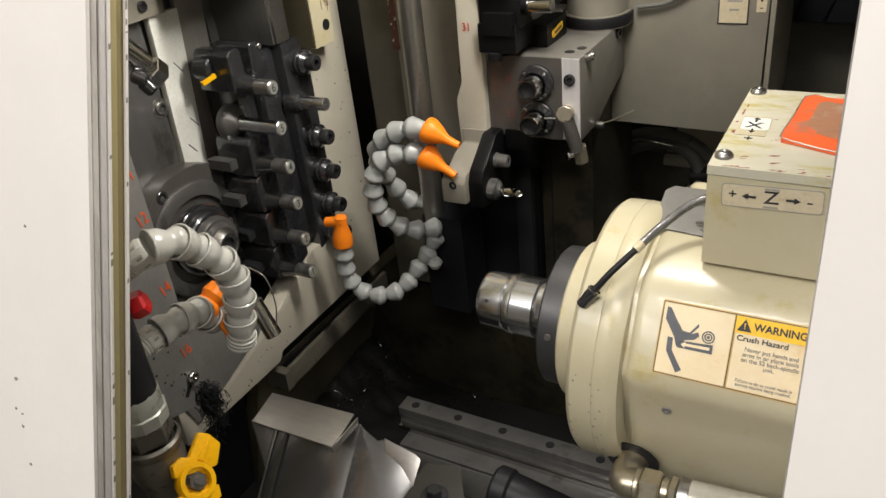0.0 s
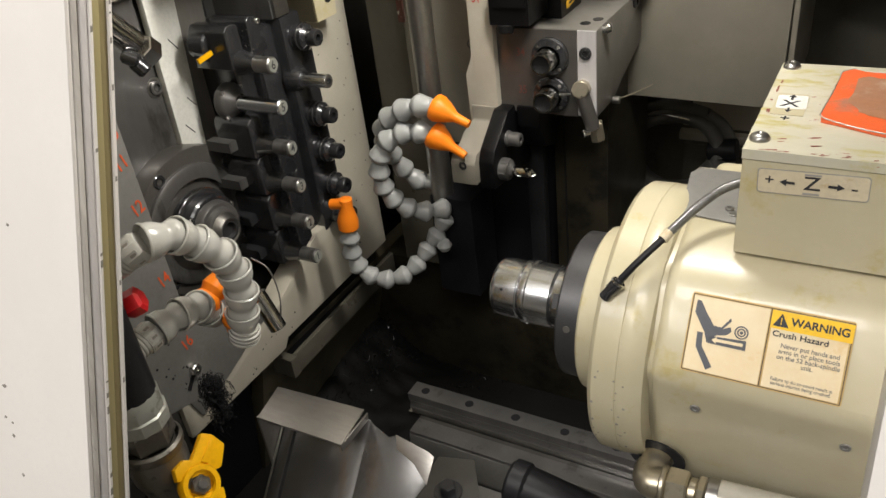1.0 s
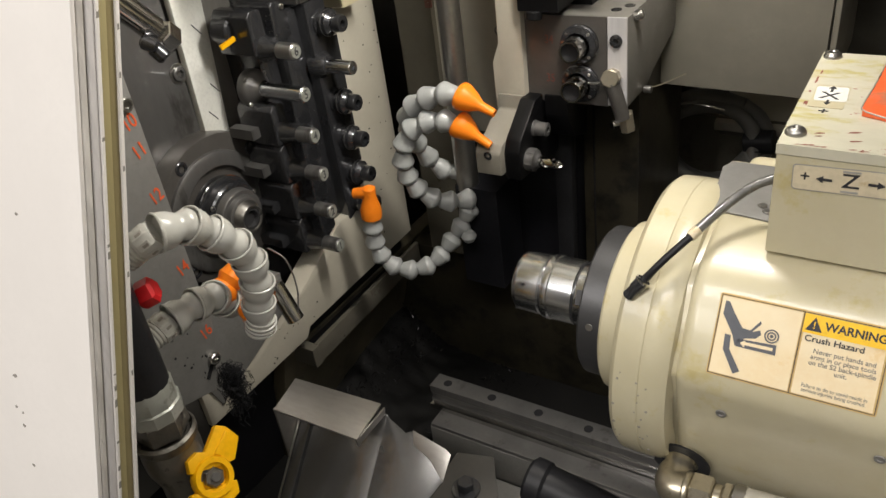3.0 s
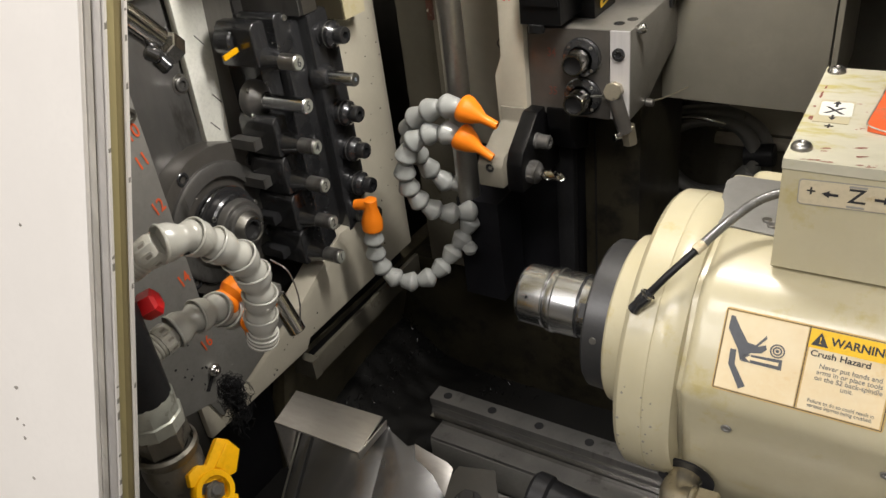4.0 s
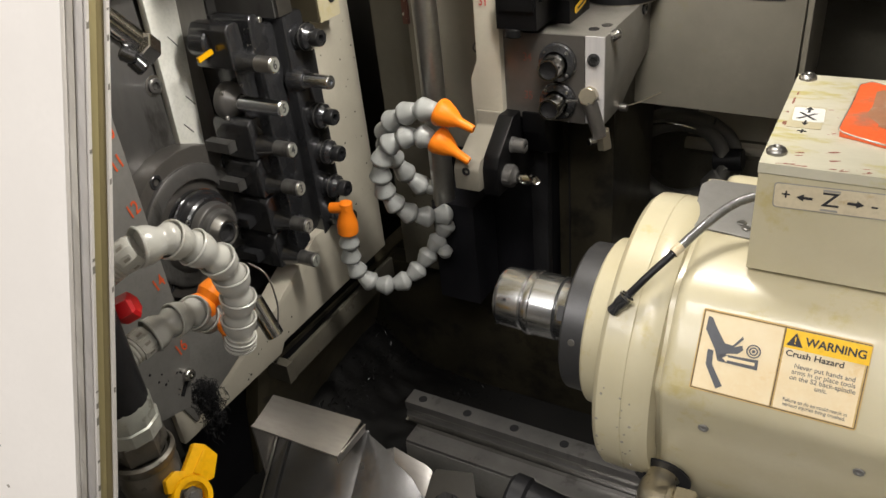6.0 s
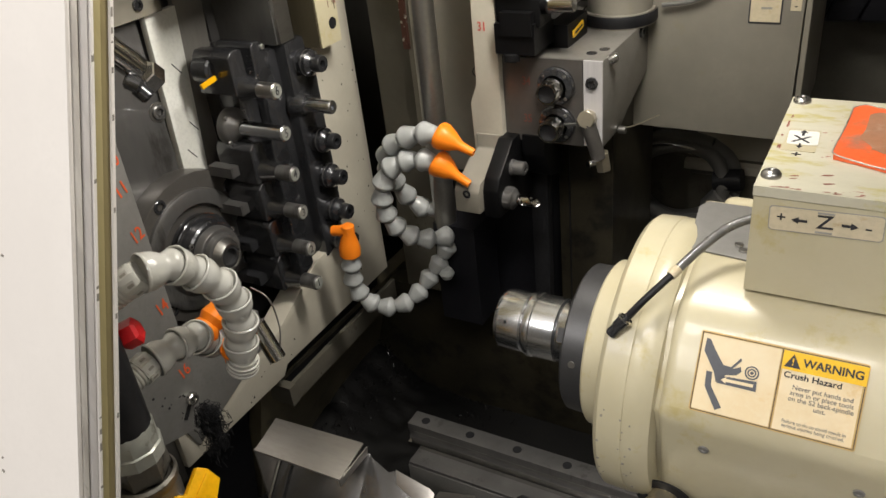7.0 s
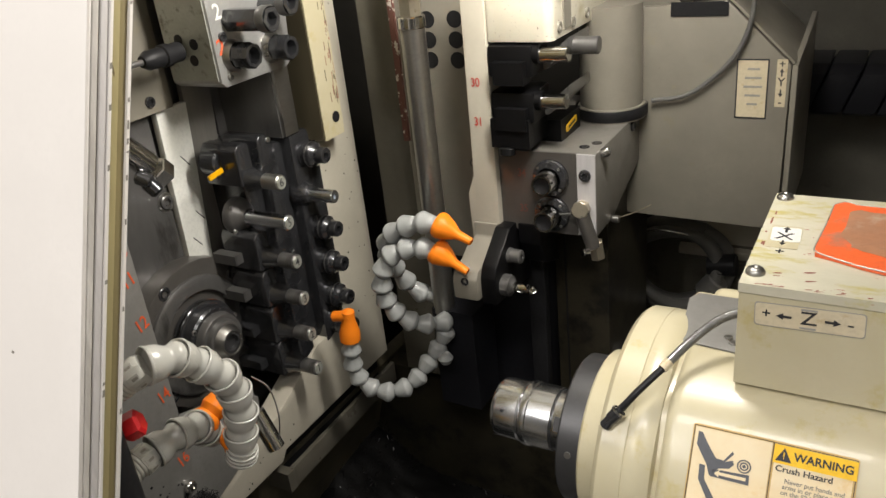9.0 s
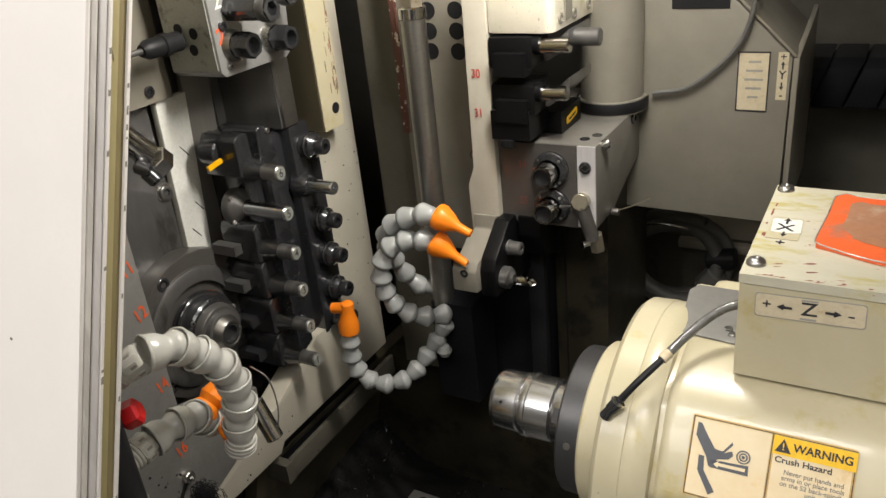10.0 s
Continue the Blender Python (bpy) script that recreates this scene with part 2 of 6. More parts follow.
def part(name, bm, mat, parent=None, label="", sharp=35):
    """One mesh object out of a bmesh in world metres, under a thing or a part."""
    here = ORIGIN[parent.name] if parent else Vector((0, 0, 0))
    bmesh.ops.translate(bm, verts=bm.verts, vec=-here)
    bmesh.ops.recalc_face_normals(bm, faces=bm.faces)
    me = bpy.data.meshes.new(name)
    bm.to_mesh(me)
    bm.free()
    me.materials.append(mat)
    me.polygons.foreach_set("use_smooth", [True] * len(me.polygons))
    me.set_sharp_from_angle(angle=radians(sharp))
    ob = new(name, me)
    if parent:
        ob.parent = parent
    ORIGIN[ob.name] = here
    return tagged(ob, label)


def bevel(bm, width, segments=2):
    if width > 0:
        edges = [e for e in bm.edges if len(e.link_faces) == 2 and e.calc_face_angle(0) > 0.45]
        bmesh.ops.bevel(bm, geom=edges, offset=width, segments=segments, profile=0.6, affect="EDGES", clamp_overlap=True)
    return bm


def add_box(bm, x0, x1, y0, y1, z0, z1):
    v = [bm.verts.new((x, y, z)) for z in (z0, z1) for x, y in ((x0, y0), (x1, y0), (x1, y1), (x0, y1))]
    for f in ((3, 2, 1, 0), (4, 5, 6, 7), (0, 1, 5, 4), (1, 2, 6, 5), (2, 3, 7, 6), (3, 0, 4, 7)):
        bm.faces.new([v[i] for i in f])
    return bm


def box(x0, x1, y0, y1, z0, z1, round_by=0.001):
    return bevel(add_box(bmesh.new(), x0, x1, y0, y1, z0, z1), round_by)


def prism(points, axis, a, b, round_by=0.0, segments=2, shear=None):
    """A profile of (u, v) pushed along an axis: x takes (y, z), y takes (x, z), z takes (x, y)."""
    bm = bmesh.new()

    def at(u, v, w):
        return {"x": (w, u, v), "y": (u, w, v), "z": (u, v, w)}[axis]

    lo = [bm.verts.new(at(u, v, a)) for u, v in points]
    hi = [bm.verts.new(at(u, v, b)) for u, v in points]
    bm.faces.new(lo)
    bm.faces.new(hi[::-1])
    for i in range(len(lo)):
        j = (i + 1) % len(lo)
        bm.faces.new((lo[i], hi[i], hi[j], lo[j]))
    bmesh.ops.recalc_face_normals(bm, faces=bm.faces)
    bevel(bm, round_by, segments)
    if shear:
        for v in bm.verts:
            v.co = shear(v.co)
    return bm


def lathe(profile, at, way=(1, 0, 0), seg=32, bm=None):
    """A profile of (s, r) turned round the line from at along way."""
    bm = bm or bmesh.new()
    m = Matrix.Translation(at) @ Vector(way).to_track_quat("Z", "Y").to_matrix().to_4x4()
    rings = []
    for s, r in profile:
        if r < 1e-6:
            rings.append([bm.verts.new(m @ Vector((0, 0, s)))])
        else:
            rings.append([bm.verts.new(m @ Vector((r * math.cos(k * math.tau / seg), r * math.sin(k * math.tau / seg), s))) for k in range(seg)])
    for a, b in zip(rings, rings[1:]):
        for k in range(seg):
            j = (k + 1) % seg
            if len(a) == 1 and len(b) == 1:
                continue
            if len(a) == 1:
                bm.faces.new((a[0], b[k], b[j]))
            elif len(b) == 1:
                bm.faces.new((a[k], a[j], b[0]))
            else:
                bm.faces.new((a[k], a[j], b[j], b[k]))
    return bm


def rod(at, way, length, r, edge=0.0008, seg=24, bm=None):
    return lathe([(0, 0), (0, r - edge), (edge, r), (length - edge, r), (length, r - edge), (length, 0)], at, Vector(way).normalized(), seg, bm)


def curve_points(pts, count):
    """Points at even steps along a smooth line through pts."""
    p = [Vector(q) for q in pts]
    p = [2 * p[0] - p[1], *p, 2 * p[-1] - p[-2]]
    fine_line = []
    for i in range(1, len(p) - 2):
        for k in range(24):
            t = k / 24
            a, b, c, d = p[i - 1 : i + 3]
            fine_line.append(0.5 * (2 * b + (c - a) * t + (2 * a - 5 * b + 4 * c - d) * t * t + (3 * b - a - 3 * c + d) * t**3))
    fine_line.append(p[-2])
    way = [0.0]
    for a, b in zip(fine_line, fine_line[1:]):
        way.append(way[-1] + (b - a).length)
    out = []
    for k in range(count):
        want = way[-1] * k / (count - 1)
        i = max(j for j in range(len(way) - 1) if way[j] <= want + 1e-9)
        span = way[i + 1] - way[i]
        out.append(fine_line[i].lerp(fine_line[i + 1], (want - way[i]) / span if span else 0))
    return out


def tube(pts, r, count=40, seg=12, bm=None):
    bm = bm or bmesh.new()
    line = curve_points(pts, count)
    up = Vector((0.3, 0.2, 1)).normalized()
    rings = []
    for i, c in enumerate(line):
        d = (line[min(i + 1, count - 1)] - line[max(i - 1, 0)]).normalized()
        u = up - up.dot(d) * d
        u = u.normalized() if u.length > 1e-3 else d.orthogonal().normalized()
        w = d.cross(u)
        up = u
        rings.append([bm.verts.new(c + r * (math.cos(k * math.tau / seg) * u + math.sin(k * math.tau / seg) * w)) for k in range(seg)])
    for a, b in zip(rings, rings[1:]):
        for k in range(seg):
            j = (k + 1) % seg
            bm.faces.new((a[k], a[j], b[j], b[k]))
    bm.faces.new(rings[0])
    bm.faces.new(rings[-1][::-1])
    return bm


def frame_of(at, right, up):
    r = Vector(right).normalized()
    n = r.cross(Vector(up)).normalized()
    u = n.cross(r)
    return Matrix(((r.x, u.x, n.x, at[0]), (r.y, u.y, n.y, at[1]), (r.z, u.z, n.z, at[2]), (0, 0, 0, 1)))


def writing(name, text, at, right, up, size, mat, parent, squeeze=1.0, spacing=1.0, weight=0.008):
    """Raised print: its middle at a point, along right, upright along up."""
    cu = bpy.data.curves.new(name, "FONT")
    cu.body, cu.size, cu.align_x, cu.align_y, cu.extrude, cu.space_line, cu.offset = text, size, "CENTER", "CENTER", 0.0001, spacing, size * weight
    tmp = bpy.data.objects.new(name, cu)
    scene.collection.objects.link(tmp)
    me = bpy.data.meshes.new_from_object(tmp.evaluated_get(bpy.context.evaluated_depsgraph_get()))
    bpy.data.objects.remove(tmp)
    bm = bmesh.new()
    bm.from_mesh(me)
    bpy.data.meshes.remove(me)
    bmesh.ops.transform(bm, matrix=frame_of(at, right, up) @ Matrix.Diagonal((squeeze, 1, 1, 1)), verts=bm.verts)
    return part(name, bm, mat, parent)


def plate(at, right, up, w, h, thick=0.0004, bm=None, corner=0.0):
    """A thin sheet with its middle at a point, facing right x up."""
    own = bmesh.new()
    add_box(own, -w / 2, w / 2, -h / 2, h / 2, 0, thick)
    if corner:
        upright = [e for e in own.edges if abs(e.verts[0].co.z - e.verts[1].co.z) > thick / 2]
        bmesh.ops.bevel(own, geom=upright, offset=corner, segments=3, profile=0.5, affect="EDGES")
    bmesh.ops.transform(own, matrix=frame_of(at, right, up), verts=own.verts)
    return own


def socket_screw(at, way, r, length, mat, parent, name="screw"):
    """A socket-head screw: a round head with a hexagon sunk into it."""
    bm = lathe([(0, 0), (0, r), (length * 0.8, r), (length, r * 0.86), (length, r * 0.55)], at, way, 20)
    lathe([(length, r * 0.55), (length * 0.35, r * 0.5), (length * 0.35, 0)], at, way, 6, bm)
    return part(name, bm, mat, parent)


def segment_profile(r, length):
    """Cup with a raised rim, waist and the ball that sits in the next cup."""
    rel = [(0.12, 0), (0.12, 0.80), (0.05, 0.90), (-0.01, 0.93), (-0.03, 0.97), (-0.02, 1.02), (0.02, 1.05), (0.07, 1.03), (0.09, 0.985), (0.22, 0.995), (0.36, 0.97), (0.52, 0.88), (0.66, 0.765),
           (0.74, 0.735), (0.82, 0.77), (0.93, 0.84), (1.04, 0.855), (1.14, 0.80), (1.22, 0.70), (1.22, 0)]
    return [(a * length, b * r) for a, b in rel]


def bead_profile(r, length):
    """A small bell-shaped bead with a rounded foot and a narrow neck."""
    rel = [(-0.12, 0), (-0.12, 0.40), (-0.05, 0.62), (0.05, 0.82), (0.15, 0.95), (0.23, 1.0), (0.28, 1.0), (0.33, 0.96), (0.60, 0.79), (0.84, 0.63), (0.87, 0.56), (0.89, 0.42), (1.05, 0.38), (1.05, 0)]
    return [(a * length, b * r) for a, b in rel]


def ball_hose(name, pts, count, r, mat, label, flip=False):
    """A jointed coolant hose: each ball-and-cup segment is a part, all on one mesh."""
    base = thing(name, pts[0], label, "coolant hose", "jointed coolant hoses")
    line = curve_points(pts, count + 1)
    if flip:
        line = line[::-1]
    step = sum((b - a).length for a, b in zip(line, line[1:])) / count
    first = None
    for i in range(count):
        d = line[i + 1] - line[i]
        if first is None:
            first = part("segment", lathe(segment_profile(r, step) if mat is PALEPLASTIC else bead_profile(r, step), (0, 0, 0), (0, 0, 1), 24), mat, None)
            ob = first
        else:
            ob = new("segment", first.data)
        ob.parent = base
        ob.matrix_local = Matrix.Translation(line[i] - Vector(pts[0])) @ d.to_track_quat("Z", "Y").to_matrix().to_4x4() @ pose(0, 0, 0, 0, 0, random.uniform(0, 360))
    return base, line


def nozzle(base, at, way, r0, r1, length, mat=ORANGE):
    w = Vector(way).normalized()
    prof = [(0, 0), (0, r0 * 0.9), (0.05 * length, r0), (0.16 * length, r0), (0.40 * length, r0 * 0.72), (0.62 * length, r1 * 1.25), (length, r1), (length, r1 * 0.6), (length * 0.7, r1 * 0.5), (length * 0.7, 0)]
    return part("nozzle", lathe(prof, at, w, 20), mat, base, "orange plastic nozzle")

# ---- the hall round the machine ----
def structure(name, bm, mat, label, category):
    ob = part(name, bm, mat, None)
    return tagged(ob, label, category, "", "structure")


structure("floor", box(-4, 4, -4.5, 1.2, -0.12, -0.02, 0), CONCRETE, "worn grey concrete hall floor under the machine", "floor")
structure("wall_south", box(-4, 4, -4.6, -4.5, -0.02, 3.2, 0), HALLWALL, "plain painted hall wall behind the camera", "wall")
structure("wall_west", box(-4.1, -4, -4.5, 1.2, -0.02, 3.2, 0), HALLWALL, "plain painted hall wall", "wall")
structure("wall_east", box(4, 4.1, -4.5, 1.2, -0.02, 3.2, 0), HALLWALL, "plain painted hall wall", "wall")
structure("wall_north", box(-4, 4, 1.2, 1.3, -0.02, 3.2, 0), HALLWALL, "plain painted hall wall behind the machine", "wall")
structure("ceiling", box(-4, 4, -4.5, 1.2, 3.2, 3.3, 0), HALLWALL, "plain hall ceiling above the machine", "ceiling")

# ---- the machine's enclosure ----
structure("wall_back", box(-0.62, 1.0, 0.58, 0.61, 0.0, 1.36, 0), DARKSHEET, "dark sheet wall at the back of the enclosure", "wall")
structure("wall_left", box(-0.62, -0.59, -0.42, 0.58, 0.0, 1.36, 0), PANEL_DARK, "dark sheet wall of the enclosure behind the tools", "wall")
structure("wall_right", box(0.97, 1.0, -0.42, 0.58, 0.0, 1.36, 0), PANEL, "cream sheet wall of the enclosure", "wall")
structure("roof_panel", box(-0.62, 1.0, -0.16, 0.61, 1.36, 1.39, 0), PANEL, "cream sheet roof of the machine enclosure", "roof")
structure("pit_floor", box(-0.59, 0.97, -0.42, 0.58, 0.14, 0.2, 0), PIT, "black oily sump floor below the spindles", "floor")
structure("pit_wall_back", prism([(0.200, 0.2), (0.230, 0.2), (0.235, 0.384), (0.205, 0.384)], "x", -0.30, 0.7, 0.002), PITSHEET, "dark olive-brown sheet at the back of the sump", "wall")
structure("pit_wall_left", prism([(-0.345, 0.2), (-0.315, 0.2), (-0.262, 0.39), (-0.275, 0.40)], "y", -0.075, 0.30, 0.001), SUMPSIDE, "oily olive-brown sheet below the tool wall", "wall")
structure("pit_wall_front", prism([(-0.350, 0.2), (-0.320, 0.2), (-0.285, 0.40), (-0.30, 0.42)], "y", -0.42, -0.0755, 0.001), NAVY, "blue-black plastic sheet below the tool wall", "wall")
structure("wall_front_low", box(-0.62, 1.0, -0.66, -0.63, 0.0, 0.42, 0.002), PANEL, "cream front apron below the doors", "wall")


def door_y(z):
    """The sloping front plane of the doors, inner side."""
    return -0.6169 + 0.3474 * z


def sloped(x0, x1, z0, z1, near, far, round_by=0.0, lean=0.0):
    """A slab in the sloping door plane, from near to far metres outwards, its upright edges leaning."""
    return prism([(door_y(z0) - near, z0), (door_y(z1) - near, z1), (door_y(z1) - far, z1), (door_y(z0) - far, z0)], "x", x0, x1, round_by, 2, lambda v: (v.x + lean * (v.z - 0.8), v.y, v.z))


# Out of view; added to keep the hall lamps off the rear unit.
structure("unseen_shade_lintel", box(-0.62, 1.0, -0.235, -0.205, 1.09, 1.36, 0.003), PANEL, "unseen cream sheet header added over the door opening to shade the rear", "wall")
LEAN1, LEAN2 = 0.0366, -0.0166
EDGE = -0.0158
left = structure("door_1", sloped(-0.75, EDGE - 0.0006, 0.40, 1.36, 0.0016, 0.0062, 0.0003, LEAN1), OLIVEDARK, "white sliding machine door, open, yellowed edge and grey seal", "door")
part("lip", sloped(-0.09, EDGE + 0.0010, 0.40, 1.36, -0.0006, 0.0015, 0.0004, LEAN1), WHITE, left, "chipped pale inner lip")
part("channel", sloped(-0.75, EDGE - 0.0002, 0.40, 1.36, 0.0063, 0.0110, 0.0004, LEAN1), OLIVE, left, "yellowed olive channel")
part("seal", sloped(-0.09, EDGE + 0.0008, 0.40, 1.36, 0.0111, 0.0131, 0.0005, LEAN1), WHITE, left, "pale sealing strip")
part("grey_seal", sloped(-0.75, EDGE - 0.0002, 0.40, 1.36, 0.0132, 0.0178, 0.0008, LEAN1), SEALPALE, left, "smooth grey seal")
part("gap_line", sloped(-0.09, EDGE - 0.0016, 0.40, 1.36, 0.0178, 0.0190, 0, LEAN1), SMUDGE, left, "dirty joint line")
part("rubber_seal", sloped(-0.09, EDGE - 0.0002, 0.40, 1.36, 0.0190, 0.0228, 0.0012, LEAN1), STREAKED, left, "grime-streaked pale rubber seal")
part("outer_skin", sloped(-0.75, EDGE - 0.0005, 0.40, 1.36, 0.0229, 0.0262, 0.0016, LEAN1), WHITE, left, "white painted steel skin")
SKIN_OUT = Vector((0, -0.945, 0.328))
rd = random.Random(5)
for x, z, r in ((-0.0833, 0.700, 0.0016), (-0.0853, 0.681, 0.0012), (-0.0792, 0.679, 0.0010), (-0.0793, 0.671, 0.0014), (-0.0739, 0.648, 0.0012), (-0.0648, 0.794, 0.0011), (-0.078, 0.905, 0.0010), (-0.088, 0.860, 0.0009)):
    outline = [(rd.uniform(0.7, 1.4) * r * math.cos(k * 0.7), rd.uniform(0.5, 0.9) * r * math.sin(k * 0.7)) for k in range(9)]
    spot = prism(outline, "z", 0.0, 0.0003)
    bmesh.ops.transform(spot, matrix=frame_of((x - 0.008, door_y(z) - 0.0262, z), (1, 0, 0), (0, 0.328, 0.945)), verts=spot.verts)
    part("smudge", spot, SMUDGE, left)
for k in range(46):
    z = rd.uniform(0.45, 1.15)
    inner = k % 2
    x, n0, n1 = (EDGE + 0.0011, 0.0, 0.0012) if inner else (EDGE + 0.0009, 0.0113, 0.0128)
    x += LEAN1 * (z - 0.8)
    part("edge_chip", sloped(x - 0.0008, x, z, z + rd.uniform(0.0008, 0.004), n0, n1), SMUDGE, left)
right = structure("door_2", sloped(0.3404, 0.392, 0.40, 1.36, 0.0, 0.03, 0.003, LEAN2), WHITE, "white machine door stile beside a window", "door")
pane = part("window_pane", sloped(0.392, 0.72, 0.47, 1.30, 0.012, 0.018, 0, LEAN2), GLASS, right, "smeared window pane")
pane.visible_shadow = False
part("far_stile", sloped(0.72, 0.80, 0.40, 1.36, 0.0, 0.03, 0.003, LEAN2), WHITE, right)
part("bottom_rail", sloped(0.392, 0.72, 0.40, 0.47, 0.0, 0.03, 0.003, LEAN2), WHITE, right)
part("top_rail", sloped(0.392, 0.72, 1.30, 1.36, 0.0, 0.03, 0.003, LEAN2), WHITE, right)

# ---- tool wall on the main spindle side ----
WX = -0.235
wall_panel = structure("tool_wall_panel", prism([(0.090, 0.52), (0.090, 1.36), (0.172, 1.36), (0.172, 0.431), (-0.046, 0.427), (-0.054, 0.416), (-0.209, 0.416), (-0.209, 0.475), (-0.05, 0.475), (0.04, 0.52)], "x", WX - 0.028, WX, 0.002), PANEL, "cream painted machine wall beside the gang tools, oil spotted", "wall")
part("lower_lip", prism([(-0.045, 0.372), (-0.045, 0.399), (0.18, 0.407), (0.18, 0.378)], "x", WX - 0.004, WX + 0.002, 0.0008), CREAM_DARK, wall_panel, "dark bent cream lip")
# Black filler behind the gap; its colour stands for the shade in there.
part("slot", prism([(-0.040, 0.352), (-0.040, 0.437), (0.18, 0.440), (0.18, 0.352)], "x", WX - 0.05, WX - 0.029, 0), BLACKRUB, wall_panel, "black filler behind the slot under the panel")
part("lip_end", box(WX - 0.03, WX + 0.003, -0.056, -0.044, 0.372, 0.398, 0.001), CREAM_DARK, wall_panel)

part("end_plate", box(WX - 0.03, WX - 0.006, -0.36, -0.2095, 0.40, 0.50, 0.001), DARKSHEET, wall_panel, "dark end plate")

back_plate = thing("slide_base_plate", (-0.318, -0.12, 0.6), "dark oiled steel base plate bolted to the tool wall", "machine plate")
part("plate", box(-0.34, -0.313, -0.24, -0.052, 0.47, 0.822, 0.0015), DARKSTEEL, back_plate)
part("side_block", box(-0.40, -0.322, -0.10, 0.10, 0.44, 1.36, 0.0015), DARKSTEEL, back_plate)
for y, z in ((-0.057, 0.733), (-0.075, 0.79)):
    socket_screw((-0.3135, y, z), (1, 0, 0), 0.0075, 0.004, DARKSTEEL, back_plate)
    part("counterbore", lathe([(0, 0.0078), (0.0006, 0.0078), (0.0006, 0.0105), (0, 0.0105)], (-0.313, y, z), (1, 0, 0), 24), STEEL, back_plate)
cream_bar = thing("cream_cross_bar", (-0.31, -0.08, 0.81), "cream painted cross bar with one black screw", "machine bar")
part("bar", box(-0.335, -0.300, -0.26, -0.028, 0.826, 0.872, 0.0015), PANEL_SHADED, cream_bar)
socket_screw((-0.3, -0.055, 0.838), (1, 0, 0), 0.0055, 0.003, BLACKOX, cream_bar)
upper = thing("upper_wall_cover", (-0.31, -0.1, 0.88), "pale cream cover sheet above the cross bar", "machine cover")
part("sheet", box(-0.335, -0.306, -0.30, -0.024, 0.8725, 1.36, 0.001), PANEL_SHADED, upper)

strip = thing("slideway_cover_strip", (-0.31, -0.03, 0.66), "white painted slideway strip with scratches", "cover strip")
part("strip", prism([(-0.052, 0.656), (-0.046, 0.825), (-0.006, 0.825), (-0.0205, 0.655)], "x", -0.3145, -0.306, 0.0008), LABELWHITE, strip)
for dy, z in ((0.004, 0.762), (0.006, 0.70), (-0.006, 0.674)):
    part("scratch", tube([(-0.3057, -0.034 + dy, z + 0.012), (-0.3057, -0.028 + dy, z + 0.004), (-0.3057, -0.025 + dy, z)], 0.0005, 8, 6), INK, strip)
way = thing("slideway", (-0.31, 0.0, 0.66), "grey ground steel slideway beside the tools", "slideway")
part("rail", prism([(-0.0195, 0.655), (-0.0045, 0.86), (0.034, 0.86), (0.018, 0.655)], "x", -0.3145, -0.3075, 0.001), SLIDEGREY, way)

ro = random.Random(21)
for k in range(60):
    y, z = ro.uniform(0.10, 0.168), ro.uniform(0.44, 0.95)
    if k % 3 == 0:
        y, z = ro.uniform(-0.19, -0.02), ro.uniform(0.42, 0.47)
    r = ro.uniform(0.0005, 0.0014)
    part("oil_drop", lathe([(-0.0001, r), (0.0003, r * 0.8), (0.0005, 0)], (WX, y, z), (1, 0, 0), 7), BLACKRUB, wall_panel)

number_plate = thing("spindle_bracket_plate", (-0.2, -0.24, 0.5), "grey steel bracket plate with orange marker numbers", "machine plate")
part("plate", prism([(-0.36, 0.54), (-0.36, 0.797), (-0.199, 0.797), (-0.199, 0.55), (-0.218, 0.494), (-0.245, 0.502)], "x", -0.214, -0.19, 0.0012), GREYPLATE, number_plate)
socket_screw((-0.19, -0.207, 0.776), (1, 0, 0), 0.0058, 0.004, STEEL, number_plate)
socket_screw((-0.19, -0.211, 0.527), (1, 0, 0), 0.0062, 0.005, CHROME, number_plate)
# Flat black patch; the slot's inner shade is put into its colour.
part("slot", prism([(-0.225, 0.5125), (-0.2105, 0.53), (-0.2075, 0.527), (-0.222, 0.5095)], "x", -0.1898, -0.1893, 0), BLACKRUB, number_plate)
for text, y, z in (("10", -0.2085, 0.762), ("11", -0.2085, 0.738), ("12", -0.2085, 0.697), ("14", -0.2085, 0.626), ("16", -0.2085, 0.556)):
    writing("marker_number", text, (-0.1896, y, z), (0, 1, 0.25), (0, -0.25, 1), 0.017, MARKER, number_plate, 0.75)
for k in range(26):
    r = ro.uniform(0.0006, 0.0015)
    part("oil_drop", lathe([(-0.0001, r), (0.0003, r * 0.8), (0.0005, 0)], (-0.19, ro.uniform(-0.25, -0.202), ro.uniform(0.512, 0.60)), (1, 0, 0), 7), BLACKRUB, number_plate)
lower_plate = thing("lower_guard_plate", (-0.23, -0.15, 0.43), "dark grey steel guard plate below the guide bushing", "machine plate")
part("plate", prism([(-0.205, 0.475), (-0.20, 0.56), (-0.07, 0.52), (-0.075, 0.476), (-0.19, 0.432)], "x", -0.262, -0.2325, 0.001), GREYPLATE, lower_plate)

# guide bushing
AX_Y, AX_Z = -0.072, 0.59
bush = thing("guide_bushing", (-0.3, AX_Y, 0.5), "dark steel guide bushing with a bright ringed nose", "guide bushing")
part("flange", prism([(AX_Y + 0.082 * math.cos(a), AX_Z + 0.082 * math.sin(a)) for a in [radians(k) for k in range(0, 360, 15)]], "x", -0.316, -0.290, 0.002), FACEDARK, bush)
